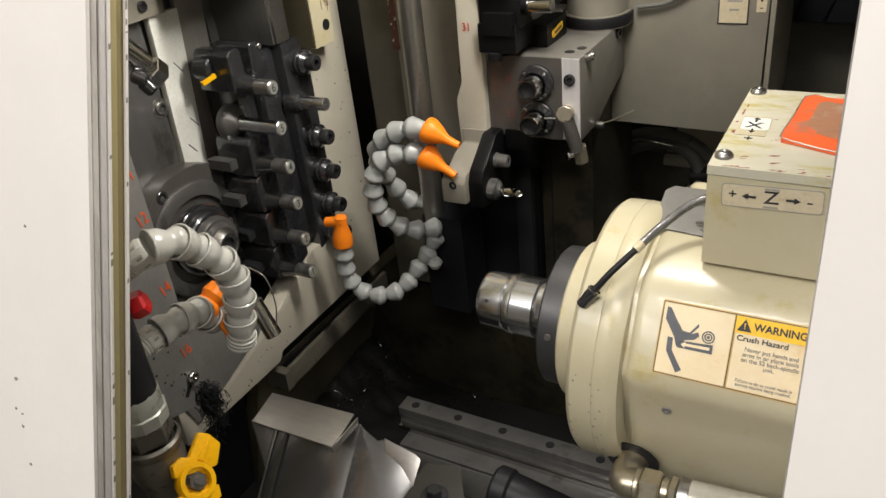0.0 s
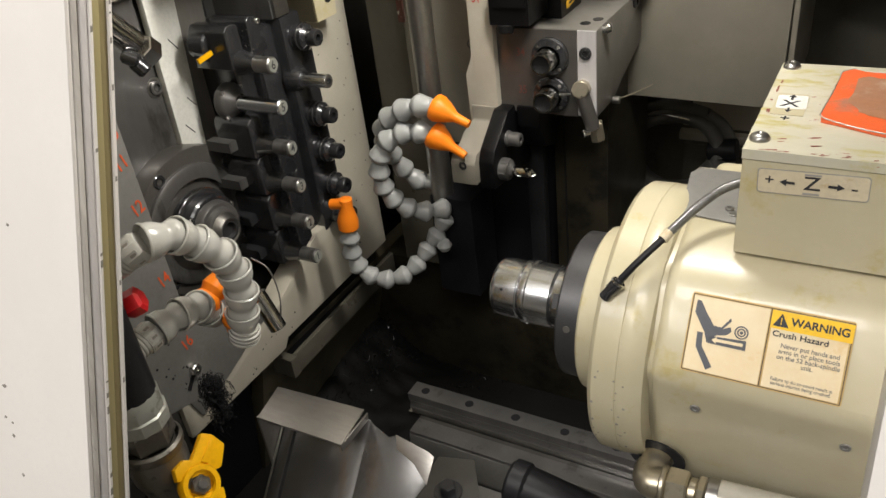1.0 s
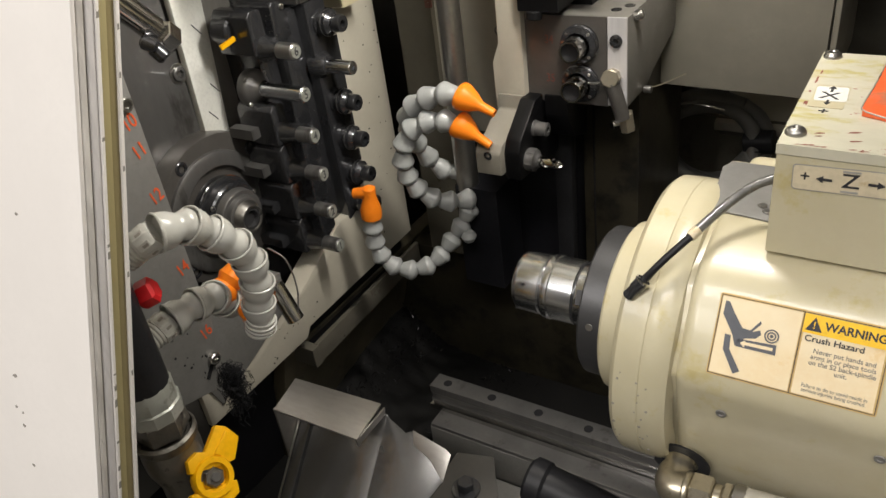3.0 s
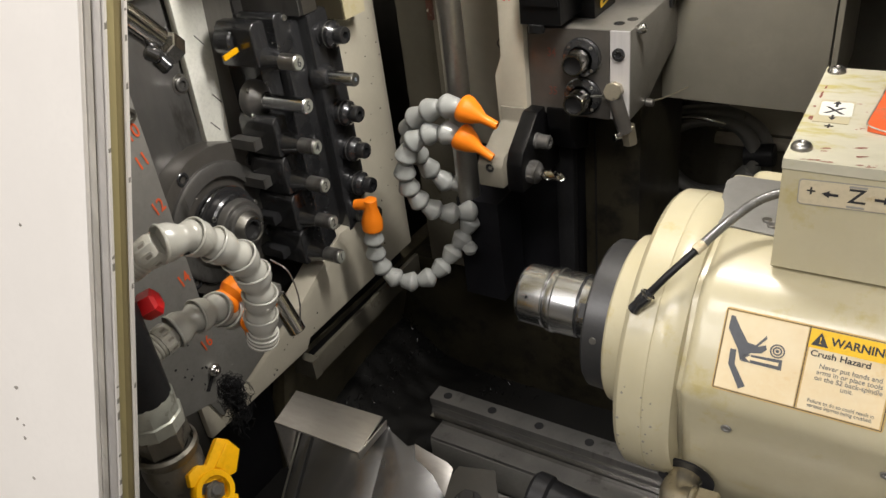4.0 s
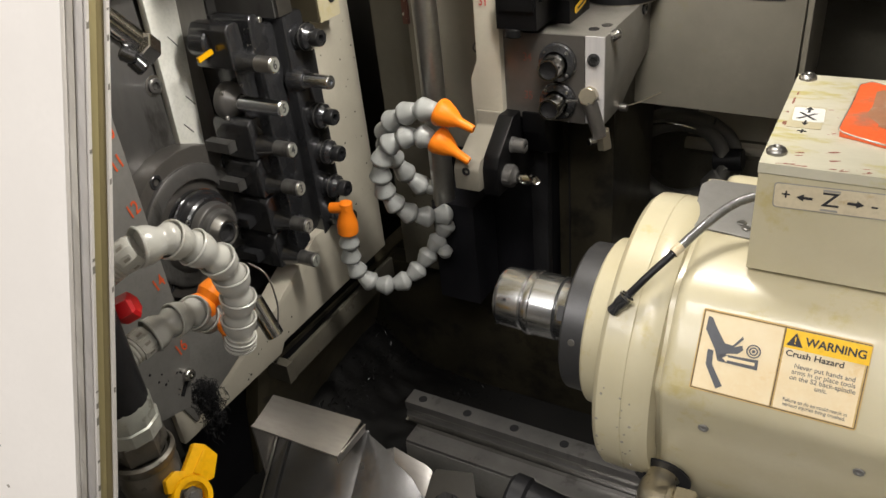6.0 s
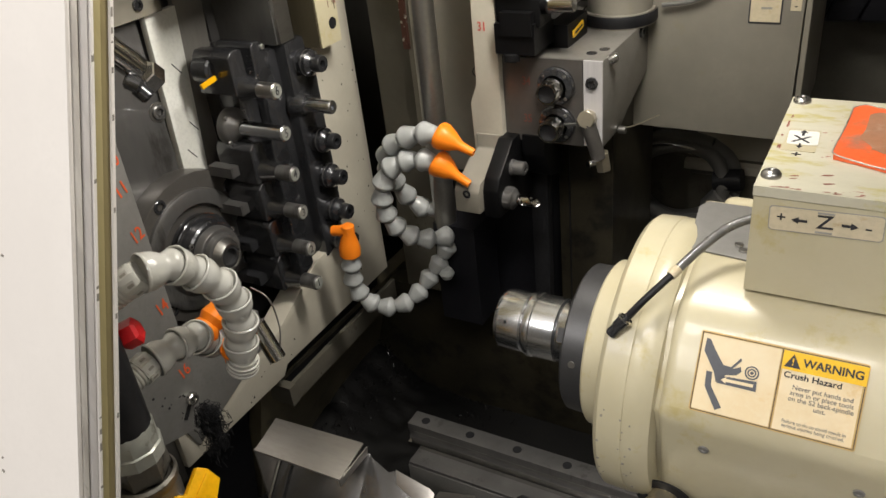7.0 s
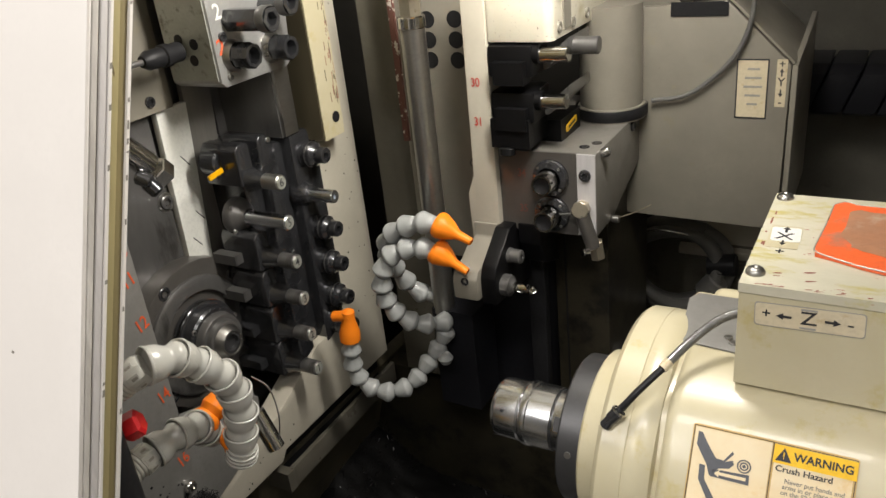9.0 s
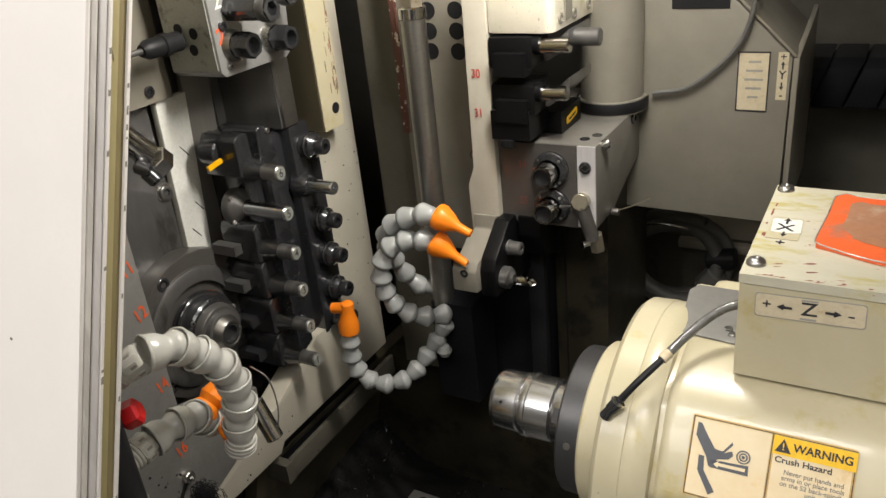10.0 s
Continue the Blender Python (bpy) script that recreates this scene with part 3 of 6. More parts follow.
for a in (38, 118, 218, 322):
    socket_screw((-0.2925, AX_Y + 0.073 * math.cos(radians(a)), AX_Z + 0.073 * math.sin(radians(a))), (1, 0, 0), 0.0075, 0.004, BLACKOX, bush)
BY = AX_Y - 0.005
part("boss", lathe([(0, 0.066), (0.004, 0.0655), (0.006, 0.062), (0.006, 0.05)], (-0.2905, BY, AX_Z), (1, 0, 0), 48), DARKSTEEL, bush)
part("collar", lathe([(0, 0.0395), (0.010, 0.0395), (0.011, 0.038), (0.011, 0.036), (0.020, 0.035), (0.022, 0.033), (0.022, 0.026)], (-0.287, BY, AX_Z), (1, 0, 0), 48), BLACKOX, bush)
part("bright_ring", lathe([(0, 0.0385), (0.0, 0.0404), (0.0014, 0.0404), (0.0014, 0.0385)], (-0.2805, BY, AX_Z), (1, 0, 0), 48), CHROME, bush)
part("nut", lathe([(0, 0.030), (0.010, 0.029), (0.012, 0.0275), (0.012, 0.0235), (0.017, 0.0225), (0.018, 0.021), (0.018, 0.017)], (-0.268, BY, AX_Z), (1, 0, 0), 48), DARKSTEEL, bush)
nose_b = part("nose", lathe([(0, 0.019), (0.001, 0.0195), (0.009, 0.0150), (0.010, 0.0142), (0.010, 0.0125), (0.009, 0.0121), (0.009, 0.0115)], (-0.252, BY, AX_Z), (1, 0, 0), 48), STEEL, bush)
part("bore", lathe([(0.0085, 0.0122), (0.0088, 0.009), (0.004, 0.0085), (0.004, 0)], (-0.252, BY, AX_Z), (1, 0, 0), 36), DARKRING, nose_b)
for a in (20, 140, 260):
    socket_screw((-0.2665, BY + 0.0335 * math.cos(radians(a)), AX_Z + 0.0335 * math.sin(radians(a))), (1, 0, 0), 0.003, 0.0015, STEEL, bush)

# gang tools
gang = thing("gang_tool_block", (-0.3, 0.03, 0.49), "black oxide gang tool block bolted to the slide", "tool block")
part("body", prism([(0.004, 0.50), (0.004, 0.775), (0.098, 0.775), (0.098, 0.56), (0.06, 0.505)], "x", -0.318, -0.262, 0.004), BLACKOX, gang)
part("sleeve_web", prism([(0.056, 0.512), (0.056, 0.772), (0.100, 0.772), (0.100, 0.575), (0.080, 0.520)], "x", -0.262, -0.2328, 0.005), BLACKOX, gang)
part("column", prism([(0.028, 0.515), (0.028, 0.768), (0.058, 0.768), (0.058, 0.515)], "x", -0.262, -0.246, 0.005), BLACKOX, gang)
for z in (0.545, 0.59, 0.635, 0.68, 0.724):
    socket_screw((-0.246, 0.036, z), (1, 0, 0), 0.0042, 0.003, BLACKOX, gang)
    socket_screw((-0.262, 0.018, z + 0.008), (1, 0, 0), 0.0035, 0.003, STEEL, gang)


def turning_tool(number, z, long_pin=False):
    """A clamped turning tool: block with a deep groove, numbered clamp pin, square shank and wedge."""
    t = thing("turning_tool", (-0.262, -0.02, z - 0.02), "black turning tool holder in the gang, numbered clamp pin", "tool holder", "numbered gang tools")
    end, r = -0.1975, 0.0082
    if not long_pin:
        g, dy, z0 = 0.0215, 0.030, z
        z = z + (0.018 if number == 6 else 0.011)
        part("clamp_block", prism([(-0.052 + dy, z - g), (-0.052 + dy, z + g - 0.005), (-0.047 + dy, z + g), (-0.036 + dy, z + g), (-0.032 + dy, z + g - 0.004), (-0.031 + dy, z - 0.013), (-0.020 + dy, z - 0.013), (-0.019 + dy, z + g - 0.004), (-0.015 + dy, z + g), (-0.006 + dy, z + g - 0.001), (0.004 + dy, z + 0.004), (0.004 + dy, z - g + 0.006), (-0.010 + dy, z - g)], "x", -0.285, -0.236, 0.0020, 3), BLACKOX, t)
        part("groove_floor", box(-0.285, -0.250, -0.032 + dy, -0.018 + dy, z - 0.0195, z + 0.015, 0.001), BLACKOX, t)
        if number != 6:
            part("shank", box(-0.290, -0.258, -0.064 + dy, -0.0525 + dy, z - 0.012, z - 0.001, 0.0018), DARKSTEEL if number in (3, 4) else BLACKOX, t)
        socket_screw((-0.236, -0.026 + dy + 0.022, z + 0.014), (1, 0, 0), 0.003, 0.002, STEEL, t)
        socket_screw((-0.236, -0.045 + dy, z - 0.015), (1, 0, 0), 0.0028, 0.002, STEEL, t)
        z = z0
        start = -0.238
        part("pin_boss", lathe([(0, 0.0135), (0.006, 0.0115), (0.012, 0.0098), (0.020, r)], (start, -0.0065, z), (1, 0, 0), 24), BLACKOX, t)
    else:
        start = -0.262
        part("boss", lathe([(0, 0.0195), (0.007, 0.0192), (0.009, 0.0180), (0.011, 0.0165), (0.015, 0.0115), (0.020, 0.0085)], (-0.272, -0.0065, z + 0.001), (1, 0, 0), 32), DARKSTEEL, t)
        for k in range(4):
            a = 0.7 + 1.571 * k
            socket_screw((-0.2635, -0.0065 + 0.0185 * math.cos(a), z + 0.0185 * math.sin(a)), (1, 0, 0), 0.0025, 0.002, STEEL, t)
    part("clamp_pin", lathe([(0, 0), (0, r), (end - start - 0.0012, r), (end - start, r - 0.0012), (end - start, 0)], (start, -0.0065, z), (1, 0, 0), 24), BRIGHT if long_pin else STEEL if number == 6 else DARKSTEEL, t)
    part("pin_face", lathe([(0, 0), (0, 0.0068), (0.0005, 0.0065), (0.0005, 0)], (end, -0.0065, z), (1, 0, 0), 24), ZINC, t)
    writing("number", str(number), (end + 0.0006, -0.0065, z), (0, 1, 0), (0, 0, 1), 0.0125, INK, t, 0.9)
    return t


for i, z in enumerate((0.524, 0.568, 0.613, 0.657, 0.702, 0.746)):
    turning_tool(i + 1, z, i == 4)
rdrop = random.Random(77)
# Oil drops made of polished steel, added to give the tools bright glints.
for k in range(90):
    z = rdrop.choice((0.535, 0.579, 0.624, 0.668, 0.764)) + rdrop.uniform(-0.018, 0.012)
    y, x = rdrop.choice(((rdrop.uniform(0.000, 0.012), -0.2358), (rdrop.uniform(0.030, 0.056), -0.2458), (rdrop.uniform(0.060, 0.094), -0.2618)))
    r = rdrop.uniform(0.0004, 0.0011)
    part("oil_drop", lathe([(-0.0002, r), (r * 0.5, r * 0.8), (r * 0.9, 0)], (x, y, z), (1, 0, 0), 8), CHROME, gang)
insert = thing("cutting_insert", (-0.288, -0.03, 0.75), "yellow coated cutting insert clamped in a black holder", "insert")
part("insert", plate((-0.258, -0.034, 0.760), (0.15, 1, 0.22), (0, -0.22, 1), 0.018, 0.0045, 0.003), YELLOW, insert)
part("head", lathe([(0, 0), (0, 0.0150), (0.018, 0.0140), (0.020, 0.0120), (0.020, 0)], (-0.282, -0.0150, 0.766), (1, 0, 0), 28), BLACKOX, insert)


def drill_sleeve(z, r, tip):
    """A round cross-drilling sleeve: stepped body, ring and a hollow nose."""
    t = thing("drill_sleeve", (-0.29, 0.077, z - r), "round black drill sleeve with stepped nose in the gang", "tool sleeve", "drill sleeves in the gang")
    n = tip + 0.2705
    part("sleeve", lathe([(0, 0), (0, r), (n * 0.60, r), (n * 0.61, r * 0.9), (n * 0.66, r * 0.9), (n * 0.67, r * 0.98), (n * 0.70, r * 0.98)], (-0.2705, 0.077, z), (1, 0, 0), 32), BLACKOX, t)
    part("nose", lathe([(0, r * 0.96), (n * 0.08, r * 0.95), (n * 0.13, r * 0.70), (n * 0.14, r * 0.66), (n * 0.28, r * 0.64), (n * 0.30, r * 0.58), (n * 0.30, r * 0.28), (n * 0.2, r * 0.26), (n * 0.2, 0)], (-0.2705 + n * 0.70, 0.077, z), (1, 0, 0), 32), BLACKOX, t)
    part("ring", lathe([(0, r * 0.97), (0, r * 1.01), (0.0012, r * 1.01), (0.0012, r * 0.97)], (-0.2705 + n * 0.70, 0.077, z), (1, 0, 0), 32), DARKSTEEL, t)


for z in (0.746, 0.658, 0.614, 0.570, 0.532):
    drill_sleeve(z, 0.0142, -0.204)
pin = thing("long_clamp_pin", (-0.262, 0.06, 0.695), "long bright clamp pin with a drilled end", "pin")
part("pin", lathe([(0, 0), (0, 0.0075), (0.067, 0.0075), (0.068, 0.0068), (0.068, 0.003), (0.062, 0.0028), (0.062, 0)], (-0.262, 0.068, 0.702), (1, 0, 0), 24), BRIGHT, pin)
part("collar", lathe([(0, 0), (0, 0.016), (0.008, 0.015), (0.016, 0.010), (0.016, 0.007)], (-0.2420, 0.067, 0.703), (1, 0, 0), 24), BLACKOX, pin)

# slide above the gang
slide = thing("tool_slide_cover", (-0.26, 0.06, 0.77), "dark steel slide cover above the gang tools", "slide cover")
part("cover", box(-0.317, -0.2385, 0.052, 0.075, 0.7715, 1.36, 0.001), DARKSTEEL, slide)
part("bright_edge", box(-0.2383, -0.2340, 0.0535, 0.075, 0.7725, 1.36, 0.0006), STEEL, slide)
part("side", box(-0.352, -0.3175, 0.040, 0.075, 0.775, 1.36, 0.001), DARKSTEEL, slide)
part("rear_block", box(-0.352, -0.268, 0.0755, 0.12, 0.765, 1.36, 0.001), DARKSTEEL, slide)
cream = thing("cream_guide_bar", (-0.24, 0.13, 0.747), "cream guide bar with chipped paint and a drilled hole", "guide bar")
part("bar", box(-0.2345, -0.2100, 0.0890, 0.1235, 0.758, 1.36, 0.0012), CREAM, cream)
rs = random.Random(11)
for k in range(44):
    z = 0.80 + rs.random() ** 1.6 * 0.2
    y = 0.1225 - abs(rs.gauss(0, 0.005))
    part("paint_chip", plate((-0.2100, y, z), (0, 1, 0), (0, rs.gauss(0, 0.12), 1), rs.uniform(0.0004, 0.0012), rs.uniform(0.002, 0.016), 0.0002), (RUST, TANSIDE, CHIPRED)[k % 3], cream)
part("tan_face", box(-0.2620, -0.2108, 0.0866, 0.0888, 0.759, 1.36, 0.0004), TANSIDE, cream, "dark tan side")
# Flat black disc in place of a bore, its shade given as colour.
part("hole", lathe([(0, 0.0062), (0.0005, 0.0062), (0.0005, 0)], (-0.2099, 0.1120, 0.779), (1, 0, 0), 24), BLACKRUB, cream)

# upper drill holder
holder = thing("upper_drill_holder", (-0.25, 0.0, 0.848), "grey steel drill holder with black nuts and side holes", "drill holder")
part("body", prism([(-0.034, 0.852), (-0.034, 1.02), (0.085, 1.02), (0.068, 0.852), (0.060, 0.847), (-0.028, 0.847)], "x", -0.285, -0.2195, 0.003), HOLDERSTEEL, holder)
part("light_face", box(-0.2815, -0.2225, -0.0352, -0.0338, 0.855, 1.02, 0.001), ZINC, holder, "pale drilled side face")
for y, z in ((-0.012, 0.874), (0.041, 0.870)):
    nut = part("collet_nut", bevel(lathe([(0, 0), (0, 0.0125), (0.018, 0.0125), (0.020, 0.0112), (0.020, 0.0080), (0.010, 0.0075), (0.010, 0)], (-0.2135, y, z), (1, 0, 0), 8), 0.0008), BLACKOX, holder, "black collet nut")
    part("nut_base", lathe([(0, 0.0), (0, 0.0155), (0.004, 0.0145), (0.007, 0.0128)], (-0.2195, y, z), (1, 0, 0), 28), STEEL, nut)
for y, z, n in ((-0.008, 0.906, 0.052), (0.043, 0.912, 0.034)):
    spacer = part("spindle_nut", bevel(lathe([(0, 0), (0, 0.0112), (n, 0.0112), (n, 0.0070), (n - 0.008, 0.0065), (n - 0.008, 0)], (-0.2195, y, z), (1, 0, 0), 6), 0.001), BLACKOX, holder, "long black spindle nut")
    part("nut_end", lathe([(0, 0.0118), (0.001, 0.0122), (0.009, 0.0122), (0.010, 0.0115)], (-0.2195 + n - 0.011, y, z), (1, 0, 0), 24), DARKSTEEL, spacer)
# Uncut side holes: black discs carry the shade inside them.
for x, z in ((-0.262, 0.893), (-0.243, 0.889), (-0.247, 0.874)):
    part("side_hole", lathe([(0, 0), (0, 0.0052), (0.0006, 0.0052), (0.0006, 0)], (x, -0.0353, z), (0, -1, 0), 16), BLACKRUB, holder)
socket_screw((-0.2195, -0.022, 0.893), (1, 0, 0), 0.0045, 0.003, BLACKOX, holder)
socket_screw((-0.2195, -0.022, 0.856), (1, 0, 0), 0.0035, 0.003, STEEL, holder)
writing("marker_number", "2", (-0.2190, -0.026, 0.884), (0, 1, 0.1), (0, 0, 1), 0.02, MARKER, holder)
writing("marker_number", "2", (-0.2190, -0.022, 0.915), (0, 1, 0.1), (0, 0, 1), 0.02, LABELWHITE, holder)
chuck = thing("drill_chuck", (-0.29, -0.1, 0.85), "black drill chuck with a twist drill, behind the door edge", "drill chuck")
part("chuck", lathe([(0, 0), (0, 0.0055), (0.006, 0.0088), (0.022, 0.0088), (0.023, 0.0105), (0.030, 0.0105), (0.031, 0.0092), (0.044, 0.0092), (0.044, 0)], (-0.262, -0.082, 0.883), (0, 1, 0), 24), BLACKRUB, chuck)
part("drill", lathe([(0, 0), (0.010, 0.0028), (0.04, 0.0028), (0.04, 0)], (-0.262, -0.118, 0.883), (0, 1, 0), 12), DARKSTEEL, chuck)

# coolant rod beside the door
rod_base = thing("coolant_pipe", (-0.2, -0.174, 0.84), "chrome coolant pipe with a hex end, dripping black oil", "coolant pipe")
d = Vector((-0.2, -0.144, 0.806)) - Vector((-0.2, -0.174, 0.84))
part("pipe", rod(Vector((-0.2, -0.20, 0.8695)), d, 0.072, 0.0105), CHROME, rod_base)
part("hex_end", rod(Vector((-0.2, -0.149, 0.8117)), d, 0.014, 0.0125, 0.001, 6), CHROME, rod_base)
part("screw_boss", rod((-0.195, -0.163, 0.806), (0.5, 0.3, -0.8), 0.014, 0.0065, 0.002, 12), BLACKOX, rod_base)
part("side_fitting", rod((-0.199, -0.168, 0.812), (0.6, 0.35, -0.4), 0.014, 0.0062, 0.002, 12), BLACKOX, rod_base)

# ---- jointed hoses ----
hose_a, la = ball_hose("pale_coolant_hose", [(-0.072, -0.295, 0.739), (-0.066, -0.282, 0.737), (-0.068, -0.267, 0.730), (-0.065, -0.256, 0.714), (-0.062, -0.245, 0.701), (-0.065, -0.236, 0.680), (-0.067, -0.234, 0.660), (-0.073, -0.234, 0.640), (-0.077, -0.234, 0.620)], 7, 0.0129, PALEPLASTIC, "pale grey jointed coolant hose bent downwards, yellowed")


def hose_nut(base, at, way):
    """A threaded hose end: ribbed stub and a many-sided collar with raised windows."""
    w = Vector(way).normalized()
    c = Vector(at)
    ribs = []
    for k in range(5):
        ribs += [(0.003 * k, 0.0090), (0.003 * k + 0.001, 0.0101), (0.003 * k + 0.002, 0.0101)]
    stub = part("threaded_stub", lathe([(0, 0), *ribs, (0.016, 0.009), (0.016, 0)], c, w, 24), PALEPLASTIC, base, "ribbed pale plastic stub")
    collar = part("collar", bevel(lathe([(0, 0), (0, 0.0112), (0.010, 0.0112), (0.012, 0.0098), (0.012, 0)], c + w * 0.015, w, 8), 0.0005), PALEPLASTIC, base)
    side = w.orthogonal().normalized()
    for k in range(8):
        d = Matrix.Rotation(math.tau * (k + 0.5) / 8, 3, w) @ side
        part("window", plate(c + w * 0.020 + d * 0.01030, w, d.cross(w), 0.0075, 0.0052, 0.0005), PALEPLASTIC, collar)
        part("window_face", plate(c + w * 0.0205 + d * 0.0106, w, d.cross(w), 0.0042, 0.0020, 0.0004), SMUDGE, collar)
    return stub


hose_nut(hose_a, (-0.0880, -0.3125, 0.7265), (0.55, 0.62, 0.42))
for k in range(3):
    part("end_rib", lathe([(0, 0.0112), (0.0006, 0.0124), (0.0018, 0.0124), (0.0024, 0.0112)], Vector((-0.0762, -0.234, 0.6235)) + Vector((-0.0012, 0, -0.0037)) * k, (-0.3, 0, -0.95), 28), PALEPLASTIC, hose_a)
part("end_core", lathe([(0, 0), (0, 0.0110), (0.014, 0.0108), (0.014, 0.0085), (0.004, 0.008), (0.004, 0)], (-0.0755, -0.234, 0.626), (-0.3, 0, -0.95), 24), PALEPLASTIC, hose_a)
nozzle(hose_a, (-0.083, -0.232, 0.632), (-0.55, 0.15, -0.85), 0.0115, 0.006, 0.022)
hose_b, lb = ball_hose("pale_coolant_hose", [(-0.100, -0.290, 0.657), (-0.098, -0.276, 0.657), (-0.094, -0.262, 0.659), (-0.099, -0.247, 0.646), (-0.109, -0.232, 0.627)], 4, 0.0126, PALEPLASTIC, "short pale grey jointed coolant hose by the red knob")
hose_nut(hose_b, (-0.1035, -0.317, 0.652), (0.08, 1.0, 0.16))
nozzle(hose_b, (-0.103, -0.243, 0.646), (0.15, 0.9, 0.45), 0.0125, 0.009, 0.024)
bare = thing("chrome_coolant_tube", (-0.084, -0.2, 0.64), "short chrome coolant tube cut at an angle", "coolant tube")
part("tube", lathe([(0, 0), (0, 0.0072), (0.034, 0.0072), (0.0345, 0.0066), (0.0345, 0.0060), (0.020, 0.0058), (0.020, 0)], (-0.0895, -0.201, 0.631), (0.40, 0.0, -0.90), 24), CHROME, bare)
part("wire_loop", tube([(-0.088, -0.198, 0.664), (-0.074, -0.196, 0.655), (-0.069, -0.197, 0.630), (-0.073, -0.200, 0.604)], 0.0007, 24, 6), DARKSTEEL, bare, "thin dark wire")

MANIFOLD = (-0.095, 0.125, 0.545)
h1, l1 = ball_hose("grey_coolant_hose", [(-0.104, 0.125, 0.568), (-0.123, 0.122, 0.561), (-0.136, 0.115, 0.571), (-0.144, 0.105, 0.591), (-0.149, 0.095, 0.611), (-0.146, 0.082, 0.637), (-0.128, 0.068, 0.664), (-0.101, 0.062, 0.681), (-0.076, 0.06, 0.69), (-0.060, 0.06, 0.689)], 9, 0.0122, GREYPLASTIC, "grey jointed coolant hose curled upwards, orange tip")
nozzle(h1, (-0.062, 0.060, 0.689), (0.037, 0.0, -0.015), 0.0140, 0.0040, 0.041)
h2, l2 = ball_hose("grey_coolant_hose", [(-0.087, 0.104, 0.545), (-0.098, 0.092, 0.546), (-0.11, 0.08, 0.548), (-0.123, 0.07, 0.559), (-0.134, 0.06, 0.576), (-0.137, 0.052, 0.601), (-0.133, 0.05, 0.624), (-0.123, 0.052, 0.647), (-0.107, 0.056, 0.656), (-0.082, 0.058, 0.661), (-0.066, 0.058, 0.658)], 10, 0.0122, GREYPLASTIC, "grey jointed coolant hose in a loop, orange tip")
nozzle(h2, (-0.068, 0.059, 0.6595), (0.036, 0.0, -0.020), 0.0140, 0.0040, 0.042)
h3, l3 = ball_hose("grey_coolant_hose", [(-0.092, 0.104, 0.534), (-0.097, 0.098, 0.518), (-0.106, 0.09, 0.504), (-0.114, 0.078, 0.488), (-0.123, 0.064, 0.475), (-0.138, 0.05, 0.469), (-0.158, 0.042, 0.470), (-0.174, 0.036, 0.482), (-0.181, 0.032, 0.507), (-0.177, 0.03, 0.531), (-0.176, 0.03, 0.545)], 10, 0.0118, GREYPLASTIC, "grey jointed coolant hose hanging in a bow, orange elbow tip")
part("elbow_body", lathe([(0, 0), (0, 0.0118), (0.010, 0.0120), (0.018, 0.0098), (0.026, 0.0074), (0.037, 0.0072), (0.0385, 0.005), (0.0385, 0)], (-0.176, 0.030, 0.545), (0.10, 0.0, 1), 20), ORANGE, h3, "orange elbow nozzle")
part("elbow_spout", lathe([(0, 0), (0, 0.005), (0.002, 0.0068), (0.024, 0.0062), (0.024, 0.0042), (0.018, 0.0038), (0.018, 0)], (-0.168, 0.030, 0.577), (-1, -0.1, -0.16), 16), ORANGE, h3)
mani = thing("hose_manifold", (-0.085, 0.13, 0.40), "dark coolant manifold block behind the hoses", "manifold")
part("block", box(-0.115, -0.062, 0.112, 0.165, 0.42, 0.552, 0.004), NAVY, mani)
part("cap", lathe([(0, 0), (0, 0.0085), (0.010, 0.0085), (0.014, 0.006), (0.016, 0)], (-0.112, 0.133, 0.568), (0, 0, 1), 16), ORANGE, mani, "orange plug")
part("bulb", lathe([(0, 0), (0.002, 0.006), (0.008, 0.009), (0.014, 0.006), (0.016, 0)], (-0.090, 0.090, 0.494), (0, 0, 1), 16), GREYPLASTIC, mani)
rod_up = thing("coolant_riser_pipe", (-0.103, 0.122, 0.55), "vertical grey steel coolant riser with yellow valve on top", "pipe")
part("pipe", rod((-0.1035, 0.1225, 0.545), (0, 0, 1), 0.335, 0.0128, 0.001, 32), STEEL, rod_up)
part("collar", rod((-0.1035, 0.1225, 0.872), (0, 0, 1), 0.012, 0.0142, 0.001, 32), CHROME, rod_up)
part("hex_fitting", rod((-0.1035, 0.1225, 0.884), (0, 0, 1), 0.022, 0.012, 0.001, 6), BRASS, rod_up)
part("valve_lever", box(-0.122, -0.088, 0.108, 0.128, 0.906, 0.922, 0.004), YELLOW, rod_up, "yellow valve lever")

# ---- front pipe and valve ----
PX, PY = -0.088, -0.334
feed = thing("coolant_feed_pipe", (PX, PY, 0.45), "black coolant feed pipe with a galvanised union and ball valve", "pipe")
part("pipe", rod((PX, PY, 0.637), (0, 0, 1), 0.128, 0.0175, 0.001, 32), BLACKRUB, feed)
part("union", lathe([(0, 0.014), (0, 0.0200), (0.010, 0.0202), (0.011, 0.0188), (0.024, 0.0190), (0.027, 0.0175)], (PX, PY, 0.612), (0, 0, 1), 10), ZINC, feed, "pale zinc union")
part("hex_nut", rod((PX, PY, 0.594), (0, 0, 1), 0.018, 0.0195, 0.0015, 6), CASTVALVE, feed)
part("body_ring", lathe([(0, 0.017), (0, 0.0215), (0.003, 0.0225), (0.007, 0.0225), (0.009, 0.0205)], (PX, PY, 0.586), (0, 0, 1), 32), CASTVALVE, feed)
